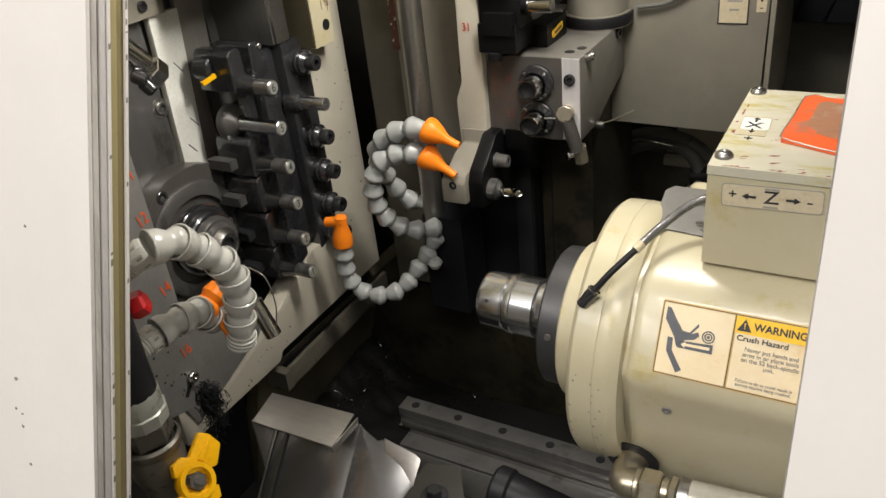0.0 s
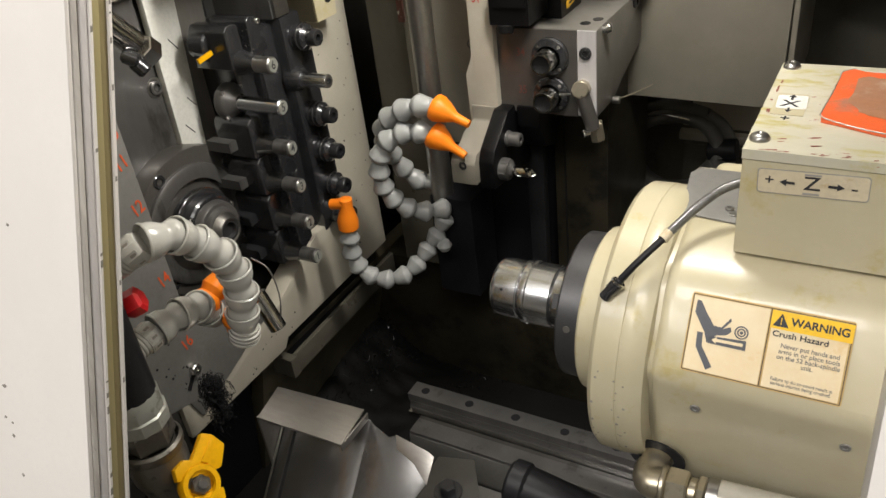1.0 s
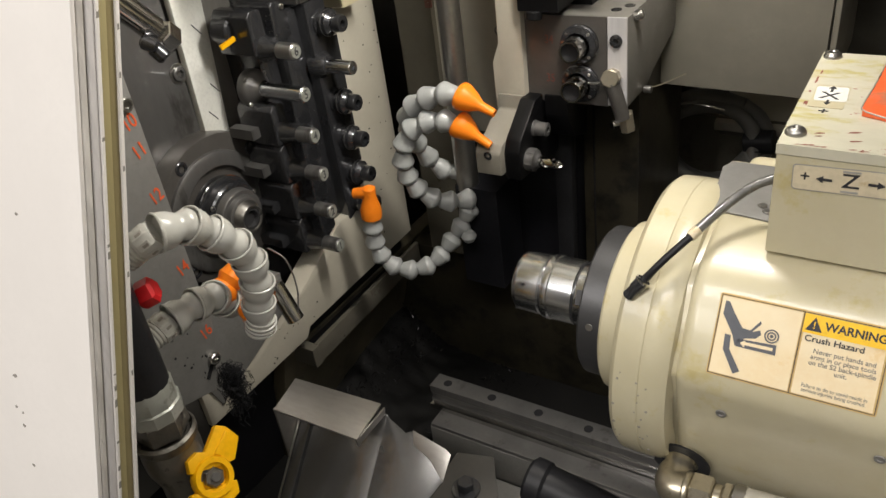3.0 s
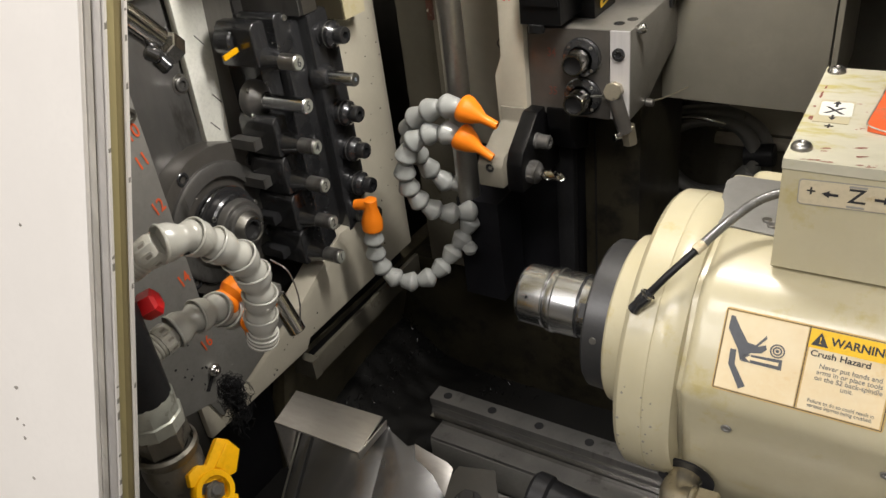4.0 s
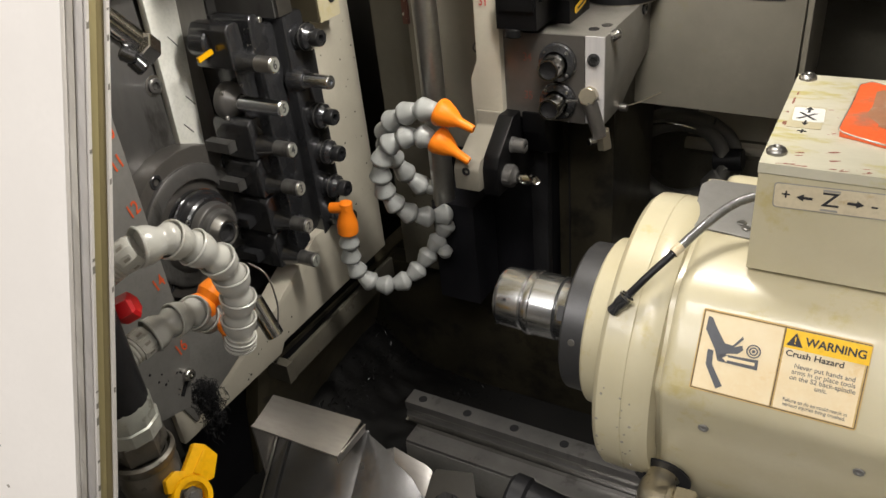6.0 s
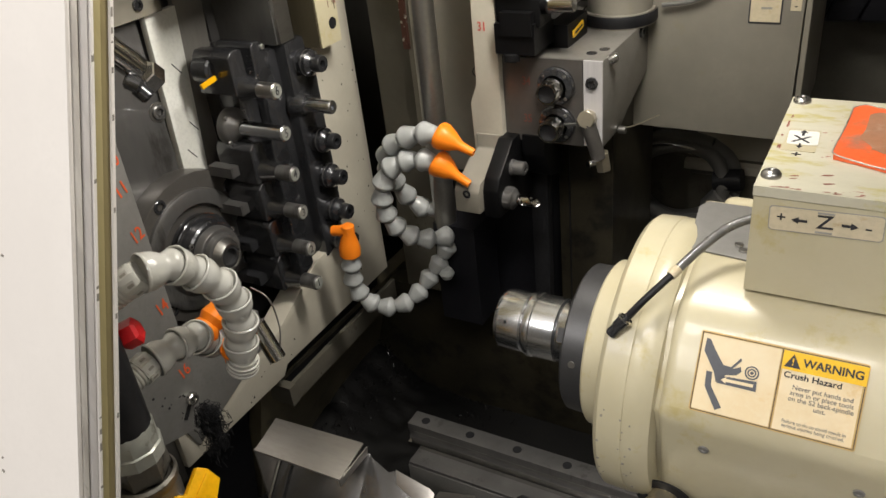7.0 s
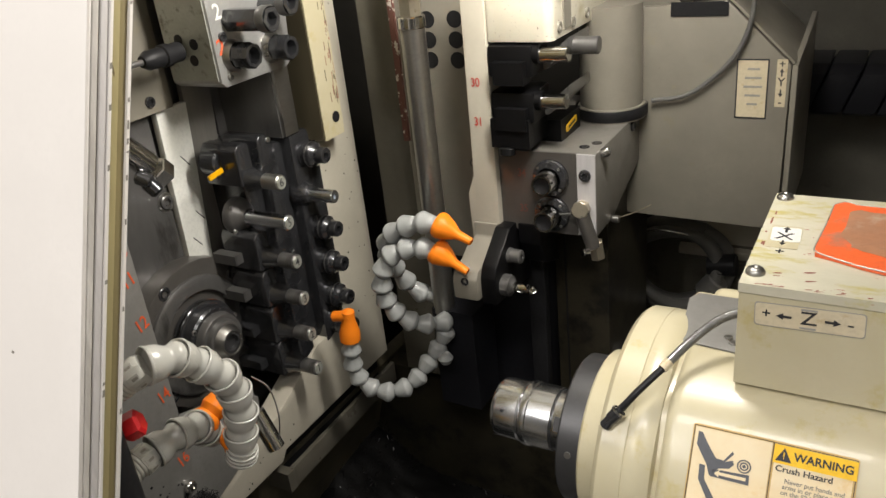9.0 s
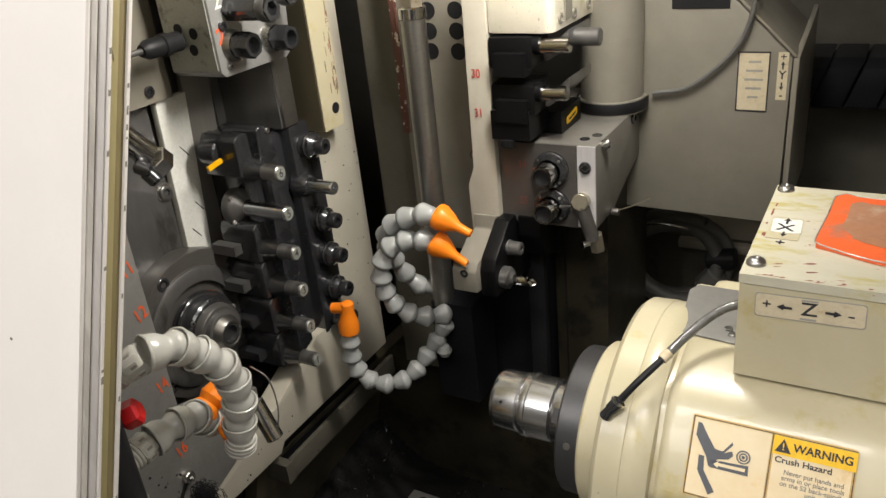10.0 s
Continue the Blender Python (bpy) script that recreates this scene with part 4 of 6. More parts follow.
part("valve_body", lathe([(0, 0.0), (0, 0.014), (0.015, 0.0165), (0.03, 0.0165), (0.045, 0.021), (0.058, 0.0215), (0.066, 0.019), (0.074, 0.0165)], (PX, PY, 0.519), (0, 0, 1), 32), CASTVALVE, feed)
part("valve_lower", rod((PX, PY, 0.44), (0, 0, 1), 0.085, 0.0155, 0.001, 8), CASTVALVE, feed)
part("stem", rod((PX + 0.014, PY + 0.002, 0.556), (1, -0.2, 0.35), 0.022, 0.0085, 0.001, 24), CASTVALVE, feed)
hw = Vector((0.84, -0.06, 0.53)).normalized()
HC = Vector((PX + 0.031, PY + 0.001, 0.559))
ACROSS = Vector((0.24, 0.57, -0.32))
HM = frame_of(HC, ACROSS, hw.cross(ACROSS))


def handle_sheet(outline, z0, z1, soft):
    """A flat handle piece in the plane across the valve stem."""
    bm = prism(outline, "z", z0, z1, soft)
    bmesh.ops.transform(bm, matrix=HM, verts=bm.verts)
    return bm


handle = part("handle", lathe([(0, 0.0), (0, 0.0138), (0.002, 0.0150), (0.008, 0.0150), (0.0105, 0.0140), (0.0105, 0.0104), (0.005, 0.0100), (0.005, 0)], HC, hw, 32), YELLOW, feed, "yellow butterfly valve handle")
part("wing", handle_sheet([(-0.017, 0.004), (-0.0185, 0.013), (-0.011, 0.019), (-0.005, 0.018), (0.001, 0.030), (0.004, 0.036), (0.012, 0.034), (0.021, 0.026), (0.017, 0.010), (0.010, 0.008)], 0.0015, 0.0085, 0.0014), YELLOW, handle)
part("wing", handle_sheet([(0.017, -0.004), (0.0185, -0.013), (0.011, -0.019), (0.005, -0.018), (-0.001, -0.030), (-0.004, -0.036), (-0.012, -0.034), (-0.021, -0.026), (-0.017, -0.010), (-0.010, -0.008)], 0.0015, 0.0085, 0.0014), YELLOW, handle)
part("web", handle_sheet([(0.001, 0.016), (0.010, 0.031), (0.013, 0.029), (0.006, 0.014)], 0.0084, 0.0098, 0.0006), YELLOW, handle)
part("stem_nut", rod(HC + hw * 0.004, hw, 0.0070, 0.0074, 0.0010, 6), CASTVALVE, handle)
part("stem_end", rod(HC + hw * 0.0105, hw, 0.0030, 0.0038, 0.0008, 16), DARKSTEEL, handle)
knob = thing("red_valve_knob", (-0.083, -0.306, 0.69), "small red plastic valve knob on the feed pipe", "knob")
kb = bmesh.new()
lathe([(0, 0), (0, 0.0075), (0.003, 0.0095), (0.012, 0.0095), (0.014, 0.007), (0.014, 0)], (-0.086, -0.315, 0.698), (0.55, 0.55, 0.25), 6, kb)
part("knob", bevel(kb, 0.0012), RED, knob)

# ---- cover sheet, bed and rail ----
hood = thing("bent_cover_sheet", (-0.04, -0.23, 0.34), "bent stainless cover sheet, brushed top and oily front", "cover sheet")
part("top", prism([(-0.089, -0.208), (-0.081, -0.245), (0.003, -0.243), (-0.002, -0.203)], "z", 0.5352, 0.5368, 0.0004), STAINLESS, hood, "brushed bright top fold")
part("front", prism([(-0.205, 0.5265), (-0.2036, 0.5275), (-0.360, 0.3495), (-0.3614, 0.3485)], "x", -0.0805, 0.004, 0.0003), OILSHEET, hood, "oily dark sloping sheet")
part("wing", prism([(0.0042, -0.2045), (0.0071, -0.2061), (0.0245, -0.2102), (0.0291, -0.2084), (0.062, -0.2114), (0.0669, -0.2133), (0.066, -0.2266), (0.051, -0.248), (0.052, -0.30), (0.052, -0.36), (0.0042, -0.36)], "z", 0, 0.0014, 0.0003, 2, lambda v: (v.x, v.y, v.z + 0.5265 + (v.y + 0.205) * 1.138)), OILSHEET, hood, "oily dark sheet wing")
part("side", prism([(-0.244, 0.47), (-0.244, 0.535), (-0.215, 0.535), (-0.2275, 0.47)], "x", -0.0835, -0.0815, 0.0003), STAINLESS, hood)
part("fold", prism([(-0.204, 0.5352), (-0.2425, 0.5352), (-0.2425, 0.5285), (-0.206, 0.5285)], "x", 0.0012, 0.0026, 0.0003), STAINLESS, hood)
part("rib", prism([(-0.206, 0.5285), (-0.2040, 0.5300), (-0.358, 0.3545), (-0.360, 0.3530)], "x", -0.0765, -0.0665, 0.0012), OILSHEET, hood, "folded rib")
part("edge_rib", prism([(-0.206, 0.5280), (-0.2040, 0.5292), (-0.358, 0.3535), (-0.360, 0.3522)], "x", -0.0805, -0.0785, 0.0004), STAINLESS, hood)
part("bright_edge", prism([(0.030, -0.2080), (0.062, -0.2112), (0.0675, -0.2130), (0.0665, -0.2275), (0.059, -0.2235), (0.052, -0.2195), (0.034, -0.2150)], "z", 0.0016, 0.0022, 0.0002, 2, lambda v: (v.x, v.y, v.z + 0.5265 + (v.y + 0.205) * 1.138)), STAINLESS, hood, "bright folded edge")
bracket = thing("hood_bracket", (0.07, -0.19, 0.43), "grey sheet bracket with a black hex bolt", "bracket")
part("plate", prism([(0.03, -0.225), (0.03, -0.155), (0.062, -0.146), (0.10, -0.205), (0.095, -0.23)], "z", 0.443, 0.447, 0.0008), DARKSHEET, bracket)
part("leg", prism([(0.03, 0.2), (0.03, 0.443), (0.06, 0.443), (0.06, 0.2)], "y", -0.20, -0.196, 0.0008), GREYPLATE, bracket)
part("washer", rod((0.058, -0.188, 0.447), (0, 0, 1), 0.003, 0.0125, 0.0005), BLACKOX, bracket)
part("bolt", rod((0.058, -0.188, 0.450), (0, 0, 1), 0.008, 0.0075, 0.001, 6), BLACKOX, bracket)
hose_low = thing("black_hydraulic_hose", (0.16, -0.15, 0.42), "thick black hydraulic hose in front of the bed", "hose")
part("hose", tube([(0.105, -0.150, 0.440), (0.16, -0.15, 0.430), (0.26, -0.155, 0.415), (0.42, -0.16, 0.40)], 0.019, 30, 16), BLACKRUB, hose_low)
part("end_cap", rod((0.098, -0.15, 0.441), (1, 0, -0.1), 0.018, 0.0205, 0.003, 24), BLACKRUB, hose_low)

bed = thing("machine_bed", (0.2, 0.0, 0.2), "grey cast machine bed under the linear rail", "machine bed")
part("casting", prism([(-0.022, 0.2), (-0.022, 0.302), (0.05, 0.302), (0.055, 0.2)], "x", -0.104, 0.80, 0.003), DARKSTEEL, bed)
part("front_face", prism([(-0.0245, 0.252), (-0.0225, 0.2975), (-0.0215, 0.2975), (-0.0215, 0.252)], "x", -0.1035, 0.80, 0.0004), GREYPLATE, bed, "grey oil-filmed front face")
part("ledge", prism([(-0.24, 0.2), (-0.24, 0.246), (-0.026, 0.252), (-0.026, 0.2)], "x", -0.02, 0.8, 0.002), GREYPLATE, bed, "grey ledge with dark oil spots")
rail = thing("linear_rail", (0.2, 0.02, 0.302), "ground steel linear guide rail with counterbored holes", "linear rail")
part("rail", prism([(0.0085, 0.3022), (0.0085, 0.310), (0.0105, 0.3125), (0.0105, 0.318), (0.0085, 0.3205), (0.0085, 0.331), (0.0315, 0.331), (0.0315, 0.3205), (0.0295, 0.318), (0.0295, 0.3125), (0.0315, 0.310), (0.0315, 0.3022)], "x", -0.119, 0.80, 0.0006), DARKSTEEL, rail)
part("bright_edge", box(-0.117, 0.80, 0.0010, 0.0084, 0.3024, 0.3085, 0.0015), CHROME, rail)
# The rail isn't drilled; black discs paint the shade of its holes.
for k in range(15):
    part("hole", lathe([(0, 0.0052), (0.0004, 0.0052), (0.0004, 0)], (-0.1 + 0.06 * k, 0.02, 0.331), (0, 0, 1), 20), BLACKRUB, rail)

# chips in the sump
rng = random.Random(7)
cb = bmesh.new()
for k in range(3200):
    if rng.random() < 0.7:
        x, y = rng.gauss(-0.262, 0.03), rng.uniform(0.02, 0.235)
    else:
        x, y = rng.gauss(-0.19, 0.05), rng.uniform(0.0, 0.2)
    x = max(-0.31, x)
    h = 0.2 + 0.085 * math.exp(-((x + 0.30) / 0.055) ** 2) * (0.35 + y * 3.2) * rng.random() ** 0.5 + 0.002
    c, a, b = Vector((x, y, h)), rng.uniform(0, 6.28), rng.uniform(-0.7, 0.9)
    dd, ww = Vector((math.cos(a) * math.cos(b), math.sin(a) * math.cos(b), math.sin(b))), Vector((-math.sin(a), math.cos(a), rng.uniform(-1, 1)))
    ln, wd = rng.uniform(0.0012, 0.005), rng.uniform(0.0002, 0.0006)
    lift = Vector((0, 0, ln * rng.uniform(0.1, 0.5)))
    rows_of = [(c + dd * ln * (s - 1) + lift * (1 - (s - 1) ** 2)) for s in range(3)]
    vs = [[cb.verts.new(q - ww * wd), cb.verts.new(q + ww * wd)] for q in rows_of]
    for p0, p1 in zip(vs, vs[1:]):
        cb.faces.new((p0[0], p0[1], p1[1], p1[0]))
tagged(part("metal_chips", cb, CHIP, None), "pile of wet black curled metal chips in the sump", "metal chips", "", "stuff")
mound = bmesh.new()
bmesh.ops.create_grid(mound, x_segments=26, y_segments=40, size=0.5)
for v in mound.verts:
    x, y = -0.225 + v.co.x * 0.20, 0.115 + v.co.y * 0.27
    e = max(0.0, 1 - (2 * abs(v.co.y)) ** 4) * max(0.0, 1 - max(0, 2 * v.co.x) ** 2)
    v.co = (x, y, 0.199 + e * (0.075 * math.exp(-((x + 0.31) / 0.06) ** 2) * (0.35 + y * 3) + 0.006 * noise.noise((x * 60, y * 60, 1)) + 0.008))
tagged(part("chip_mound", mound, PIT, None, "", 80), "low mound of oily black swarf on the sump floor", "swarf", "", "stuff")
hang = bmesh.new()
for k in range(850):
    y, z = rng.gauss(-0.198, 0.0048), 0.505 - abs(rng.gauss(0, 0.022))
    c = Vector((-0.195 + rng.uniform(-0.006, 0.012), y, z))
    q = [c, c + Vector((rng.uniform(-0.004, 0.006), rng.gauss(0, 0.0025), rng.uniform(-0.009, 0.001))), c + Vector((rng.uniform(-0.006, 0.006), rng.gauss(0, 0.0035), rng.uniform(-0.016, 0.0)))]
    tube(q, 0.0003, 5, 4, hang)
tagged(part("hanging_swarf", hang, BLACKRUB, None), "clump of fine black swarf threads hanging off the bracket", "swarf", "", "stuff")

# ---- rear tool unit ----
rear = thing("rear_slide", (-0.1, 0.2, 0.5), "grey cream rear tool slide with three drilled holes", "machine slide")
part("hole_plate", prism([(-0.150, 0.60), (-0.150, 0.925), (-0.06, 0.918), (-0.02, 0.905), (-0.02, 0.60)], "y", 0.160, 0.19, 0.002), PANEL_SHADED, rear)
part("side_plate", box(-0.214, -0.1535, 0.185, 0.26, 0.40, 0.935, 0.0015), CREAM_DARK, rear)
part("edge_strip", box(-0.1535, -0.1465, 0.1565, 0.175, 0.74, 0.925, 0.0006), RUST, rear, "red-brown worn edge strip")
# Holes are black discs on the plate, with their shade put in as colour.
for x in (-0.0755, -0.108):
    for z in (0.8735, 0.8525, 0.8315):
        part("hole", lathe([(0, 0), (0, 0.0088), (0.0006, 0.0088), (0.0006, 0)], (x, 0.160, z), (0, -1, 0), 24), BLACKRUB, rear)
part("squiggle", tube([(-0.068, 0.1595, 0.725), (-0.072, 0.1595, 0.718), (-0.066, 0.1595, 0.710), (-0.070, 0.1595, 0.700), (-0.066, 0.1595, 0.692)], 0.0006, 20, 6), INK, rear)

post = thing("rear_tool_post", (-0.01, 0.15, 0.6), "cream and black rear tool post with arm, foot and tools", "tool post")
part("bar", prism([(-0.046, 0.905), (-0.021, 0.905), (-0.021, 0.64), (-0.055, 0.64), (-0.056, 0.70), (-0.048, 0.72)], "y", 0.120, 0.161, 0.002), PANEL, post, "cream upright bar with red numbers")
part("foot", prism([(0.118, 0.668), (0.118, 0.652), (0.098, 0.648), (0.085, 0.640), (0.068, 0.636), (0.062, 0.628), (0.062, 0.604), (0.09, 0.602), (0.13, 0.62), (0.14, 0.668)], "x", -0.052, -0.0235, 0.0025), PANEL_SHADED, post, "cream foot block")
part("foot_pin", lathe([(0, 0.0028), (0.001, 0.0045), (0.001, 0.0022), (-0.002, 0.002), (-0.002, 0)], (-0.037, 0.0618, 0.626), (0, -1, 0), 16), BLACKOX, post)
part("carrier", prism([(0.16, 0.668), (0.112, 0.668), (0.092, 0.652), (0.076, 0.640), (0.070, 0.628), (0.070, 0.598), (0.16, 0.590)], "x", -0.0235, -0.006, 0.0025), OILBLACK, post, "black tool carrier plate")
part("carrier_web", prism([(0.126, 0.668), (0.126, 0.646), (0.142, 0.618), (0.175, 0.606), (0.175, 0.668)], "x", -0.0035, 0.022, 0.002), OILBLACK, post, "black tool carrier web")
for text, z in (("30", 0.819), ("31", 0.779)):
    writing("red_number", text, (-0.036, 0.1193, z), (1, 0, 0.0), (0, 0, 1), 0.0125, REDMARK, post, 0.8)
arm = part("arm", prism([(-0.0205, 0.122), (0.040, 0.122), (0.046, 0.128), (0.046, 0.34), (-0.0205, 0.34)], "z", 0.857, 0.913, 0.003), SPECKLED, post, "cream arm with dark red paint chips")
for y, z in ((0.140, 0.898), (0.140, 0.868), (0.175, 0.902), (0.175, 0.866), (0.215, 0.9), (0.215, 0.868)):
    socket_screw((0.046, y, z), (1, 0, 0), 0.0052, 0.002, PANEL_SHADED, arm)
part("side_tile", box(0.046, 0.0478, 0.150, 0.168, 0.864, 0.904, 0.0008), PANEL_SHADED, arm)
part("arm_foot", box(0.020, 0.118, 0.300, 0.36, 0.843, 0.884, 0.003), PANEL_SHADED, post)
part("arm_cap", box(0.028, 0.120, 0.298, 0.362, 0.8845, 0.920, 0.003), PANEL_SHADED, post)
socket_screw((0.056, 0.30, 0.863), (0, -1, 0), 0.0095, 0.004, BLACKOX, post)
part("motor", lathe([(0, 0), (0, 0.038), (0.006, 0.038), (0.007, 0.0365), (0.014, 0.0365), (0.0145, 0.0335), (0.12, 0.0335), (0.12, 0)], (0.055, 0.262, 0.749), (0, 0, 1), 40), PANEL_SHADED, post, "grey round spindle motor")
part("motor_ring", lathe([(0.0, 0.0385), (0.001, 0.0392), (0.011, 0.0392), (0.012, 0.0385)], (0.055, 0.262, 0.7505), (0, 0, 1), 40), BLACKRUB, post)

block = thing("twin_spindle_block", (0.03, 0.2, 0.655), "grey steel twin drill spindle block, dark front", "spindle block")
part("body", prism([(0.131, 0.661), (0.131, 0.749), (0.262, 0.749), (0.275, 0.76), (0.30, 0.76), (0.30, 0.70), (0.21, 0.672), (0.185, 0.661)], "x", -0.0235, 0.082, 0.002), BLOCKGREY, block)
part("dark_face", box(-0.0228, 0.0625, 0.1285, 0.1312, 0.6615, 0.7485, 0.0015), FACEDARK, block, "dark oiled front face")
part("light_strip", box(0.0632, 0.0818, 0.1288, 0.1312, 0.6625, 0.7485, 0.0006), SEALGREY, block)
socket_screw((0.0715, 0.129, 0.727), (0, -1, 0), 0.0062, 0.002, BLACKOX, block)
for z in (0.7225, 0.6835):
    cl = part("collet", lathe([(0, 0), (0, 0.0190), (0.003, 0.0190), (0.004, 0.0178), (0.006, 0.0176), (0.007, 0.0125), (0.008, 0.0125)], (0.036, 0.1285, z), (0, -1, 0), 36), BLACKOX, block, "black collet ring")
    part("spindle_end", lathe([(0, 0.0112), (0.017, 0.0112), (0.019, 0.0106), (0.019, 0.0090), (0.002, 0.0086), (0.002, 0)], (0.036, 0.1215, z), (0, -1, 0), 10), CHROME, cl)
    part("bore", lathe([(0.016, 0.0089), (0.016, 0)], (0.036, 0.1215, z), (0, -1, 0), 12), BLACKRUB, cl)
    for k in range(4):
        a = 0.8 + k * 1.571
        part("ring_screw", rod((0.036 + 0.0155 * math.cos(a), 0.1226, z + 0.0155 * math.sin(a)), (0, -1, 0), 0.0012, 0.0017, 0.0002, 8), STEEL, cl)
# Dark discs paint the shade of the top holes on the uncut block.
for x, y in ((0.064, 0.150), (0.072, 0.164)):
    part("top_hole", lathe([(0, 0), (0, 0.0052), (0.0005, 0.0052), (0.0005, 0)], (x, y, 0.749), (0, 0, 1), 20), BLACKOX, block)
socket_screw((0.082, 0.150, 0.744), (1, 0.1, 0.4), 0.005, 0.008, STEEL, block)
socket_screw((0.082, 0.25, 0.742), (1, 0, 0), 0.0065, 0.003, BLACKOX, block)
part("grease_nipple", bevel(rod((0.068, 0.129, 0.692), (0.15, -1, 0.25), 0.014, 0.0088, 0.001, 8), 0.0008), BRASS, block, "brass coolant fitting")
part("nipple_tip", rod((0.060, 0.118, 0.690), (-1, -0.2, -0.05), 0.012, 0.0018, 0.0003, 8), CHROME, block)
part("drop_tube", tube([(0.070, 0.121, 0.690), (0.074, 0.123, 0.674), (0.079, 0.127, 0.652)], 0.0072, 14, 14), FACEDARK, block)
part("tube_fitting", rod((0.080, 0.130, 0.657), (0.15, 0.05, -1), 0.02, 0.0075, 0.001, 6), BRASS, block)
part("tube_knob", rod((0.0765, 0.122, 0.648), (-0.6, -0.8, 0.1), 0.008, 0.0042, 0.0008, 10), CHROME, block)
part("loose_wire", tube([(0.083, 0.178, 0.662), (0.100, 0.180, 0.668), (0.122, 0.182, 0.680)], 0.0007, 12, 6), BRASS, block, "thin bare wire")
part("wire_screw", rod((0.082, 0.178, 0.662), (1, 0, 0), 0.008, 0.004, 0.0006, 12), STEEL, block)

for text, z in (("34", 0.7225), ("35", 0.6835)):
    writing("marker_number", text, (0.004, 0.1283, z + 0.002), (1, 0, 0), (0, 0, 1), 0.012, FADEDMARK, block, 0.8)

# black tools over the block
for z, ln in ((0.845, 0.034), (0.800, 0.030)):
    t = thing("rear_turning_tool", (0.0, 0.14, z - 0.02), "black rear tool holder with a bright clamp pin", "tool holder", "rear tools")
    part("body", prism([(0.118, z - 0.020), (0.118, z + 0.010), (0.150, z + 0.012), (0.160, z + 0.012), (0.160, z - 0.020)], "x", -0.020, 0.026, 0.003), OILBLACK, t)
    part("holder", box(-0.012, 0.020, 0.110, 0.130, z - 0.026, z - 0.004, 0.003), OILBLACK, t)
    part("clamp_pin", rod((0.026, 0.128, z), (1, 0, 0.02), ln, 0.0072, 0.001), CHROME, t)
    part("sleeve", rod((-0.018, 0.128, z), (1, 0, 0.02), 0.05, 0.0095, 0.001), OILBLACK, t)
    part("shank", prism([(0.018, z - 0.018), (0.030, z - 0.018), (0.052, z + 0.002), (0.052, z + 0.012)], "y", 0.145, 0.205, 0.001), DARKSTEEL, t)
low = thing("labelled_tool_block", (0.0, 0.12, 0.75), "black tool block with a small yellow label", "tool block")
part("body", box(-0.019, 0.022, 0.112, 0.160, 0.756, 0.785, 0.004), OILBLACK, low)
part("shelf", box(-0.015, 0.036, 0.160, 0.215, 0.7495, 0.772, 0.002), OILBLACK, low)
part("screw_boss", rod((-0.003, 0.114, 0.756), (0, -0.2, -1), 0.008, 0.008, 0.001, 12), OILBLACK, low)
part("yellow_label", plate((0.0368, 0.186, 0.7615), (0, 1, 0.15), (0, -0.15, 1), 0.030, 0.0075, 0.0008, None, 0.0025), AMBER, low, "yellow oval label")
part("print_bar", plate((0.0378, 0.186, 0.7615), (0, 1, 0.15), (0, -0.15, 1), 0.019, 0.0022, 0.0003), INK, low)
lug = thing("round_cable_lug", (0.04, 0.19, 0.83), "dark round pin beside the tool post arm", "pin")
part("pin", rod((0.046, 0.165, 0.846), (1, 0.05, 0.0), 0.03, 0.0085, 0.001), DARKSTEEL, lug)

# drill in the foot
dr = thing("rear_twist_drill", (0.0, 0.09, 0.605), "twist drill in a small black chuck on the rear foot", "drill")
part("chuck", lathe([(0, 0), (0, 0.0118), (0.018, 0.0118), (0.0185, 0.0112), (0.027, 0.0112), (0.028, 0.0085), (0.031, 0.0062), (0.031, 0)], (-0.024, 0.088, 0.6145), (1, 0, -0.03), 24), DARKSTEEL, dr)
part("collet", rod((-0.006, 0.088, 0.6142), (1, 0, -0.03), 0.008, 0.0119, 0.001, 6), DARKSTEEL, dr)
fl = bmesh.new()
for half in (0, math.pi):
    prev = None
    for k in range(25):
        s = k / 24 * 0.028
        a = half + s * 190
        rr = 0.0050 * (1 if k < 21 else (24 - k) / 4 + 0.02)
        row = [fl.verts.new((0.004 + s, 0.088 + rr * math.cos(a + q), 0.6135 - s * 0.03 + rr * math.sin(a + q))) for q in (-0.9, -0.3, 0.3, 0.9)] + [fl.verts.new((0.004 + s, 0.088, 0.6135 - s * 0.03))]
        if prev:
            for i in range(5):
                fl.faces.new((prev[i], prev[(i + 1) % 5], row[(i + 1) % 5], row[i]))
        prev = row
part("drill", fl, CHROME, dr, "spiral drill bit")
pin2 = thing("rear_clamp_pin", (0.0, 0.1, 0.645), "short dark clamp pin above the drill", "pin")
part("pin", lathe([(0, 0), (0, 0.0085), (0.018, 0.0085), (0.019, 0.0075), (0.030, 0.0072), (0.031, 0.006), (0.031, 0.003), (0.025, 0.003), (0.025, 0)], (-0.022, 0.106, 0.640), (1, 0, 0), 24), DARKSTEEL, pin2)

under = thing("rear_bellows_cover", (0.0, 0.2, 0.2), "black oily cover below the rear tool post", "cover")
part("cover", prism([(-0.16, 0.385), (-0.16, 0.56), (-0.06, 0.66), (0.000, 0.66), (0.004, 0.64), (0.000, 0.385)], "y", 0.186, 0.30, 0.006), NAVY, under)
part("fold", prism([(-0.016, 0.385), (-0.016, 0.62), (0.000, 0.645), (0.006, 0.63), (0.003, 0.385)], "y", 0.168, 0.182, 0.003), BLACKRUB, under)
pillar = thing("rear_pillar", (0.05, 0.3, 0.2), "dark olive-brown pillar below the spindle block", "pillar")
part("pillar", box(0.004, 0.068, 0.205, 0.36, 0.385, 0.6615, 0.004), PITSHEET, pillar)
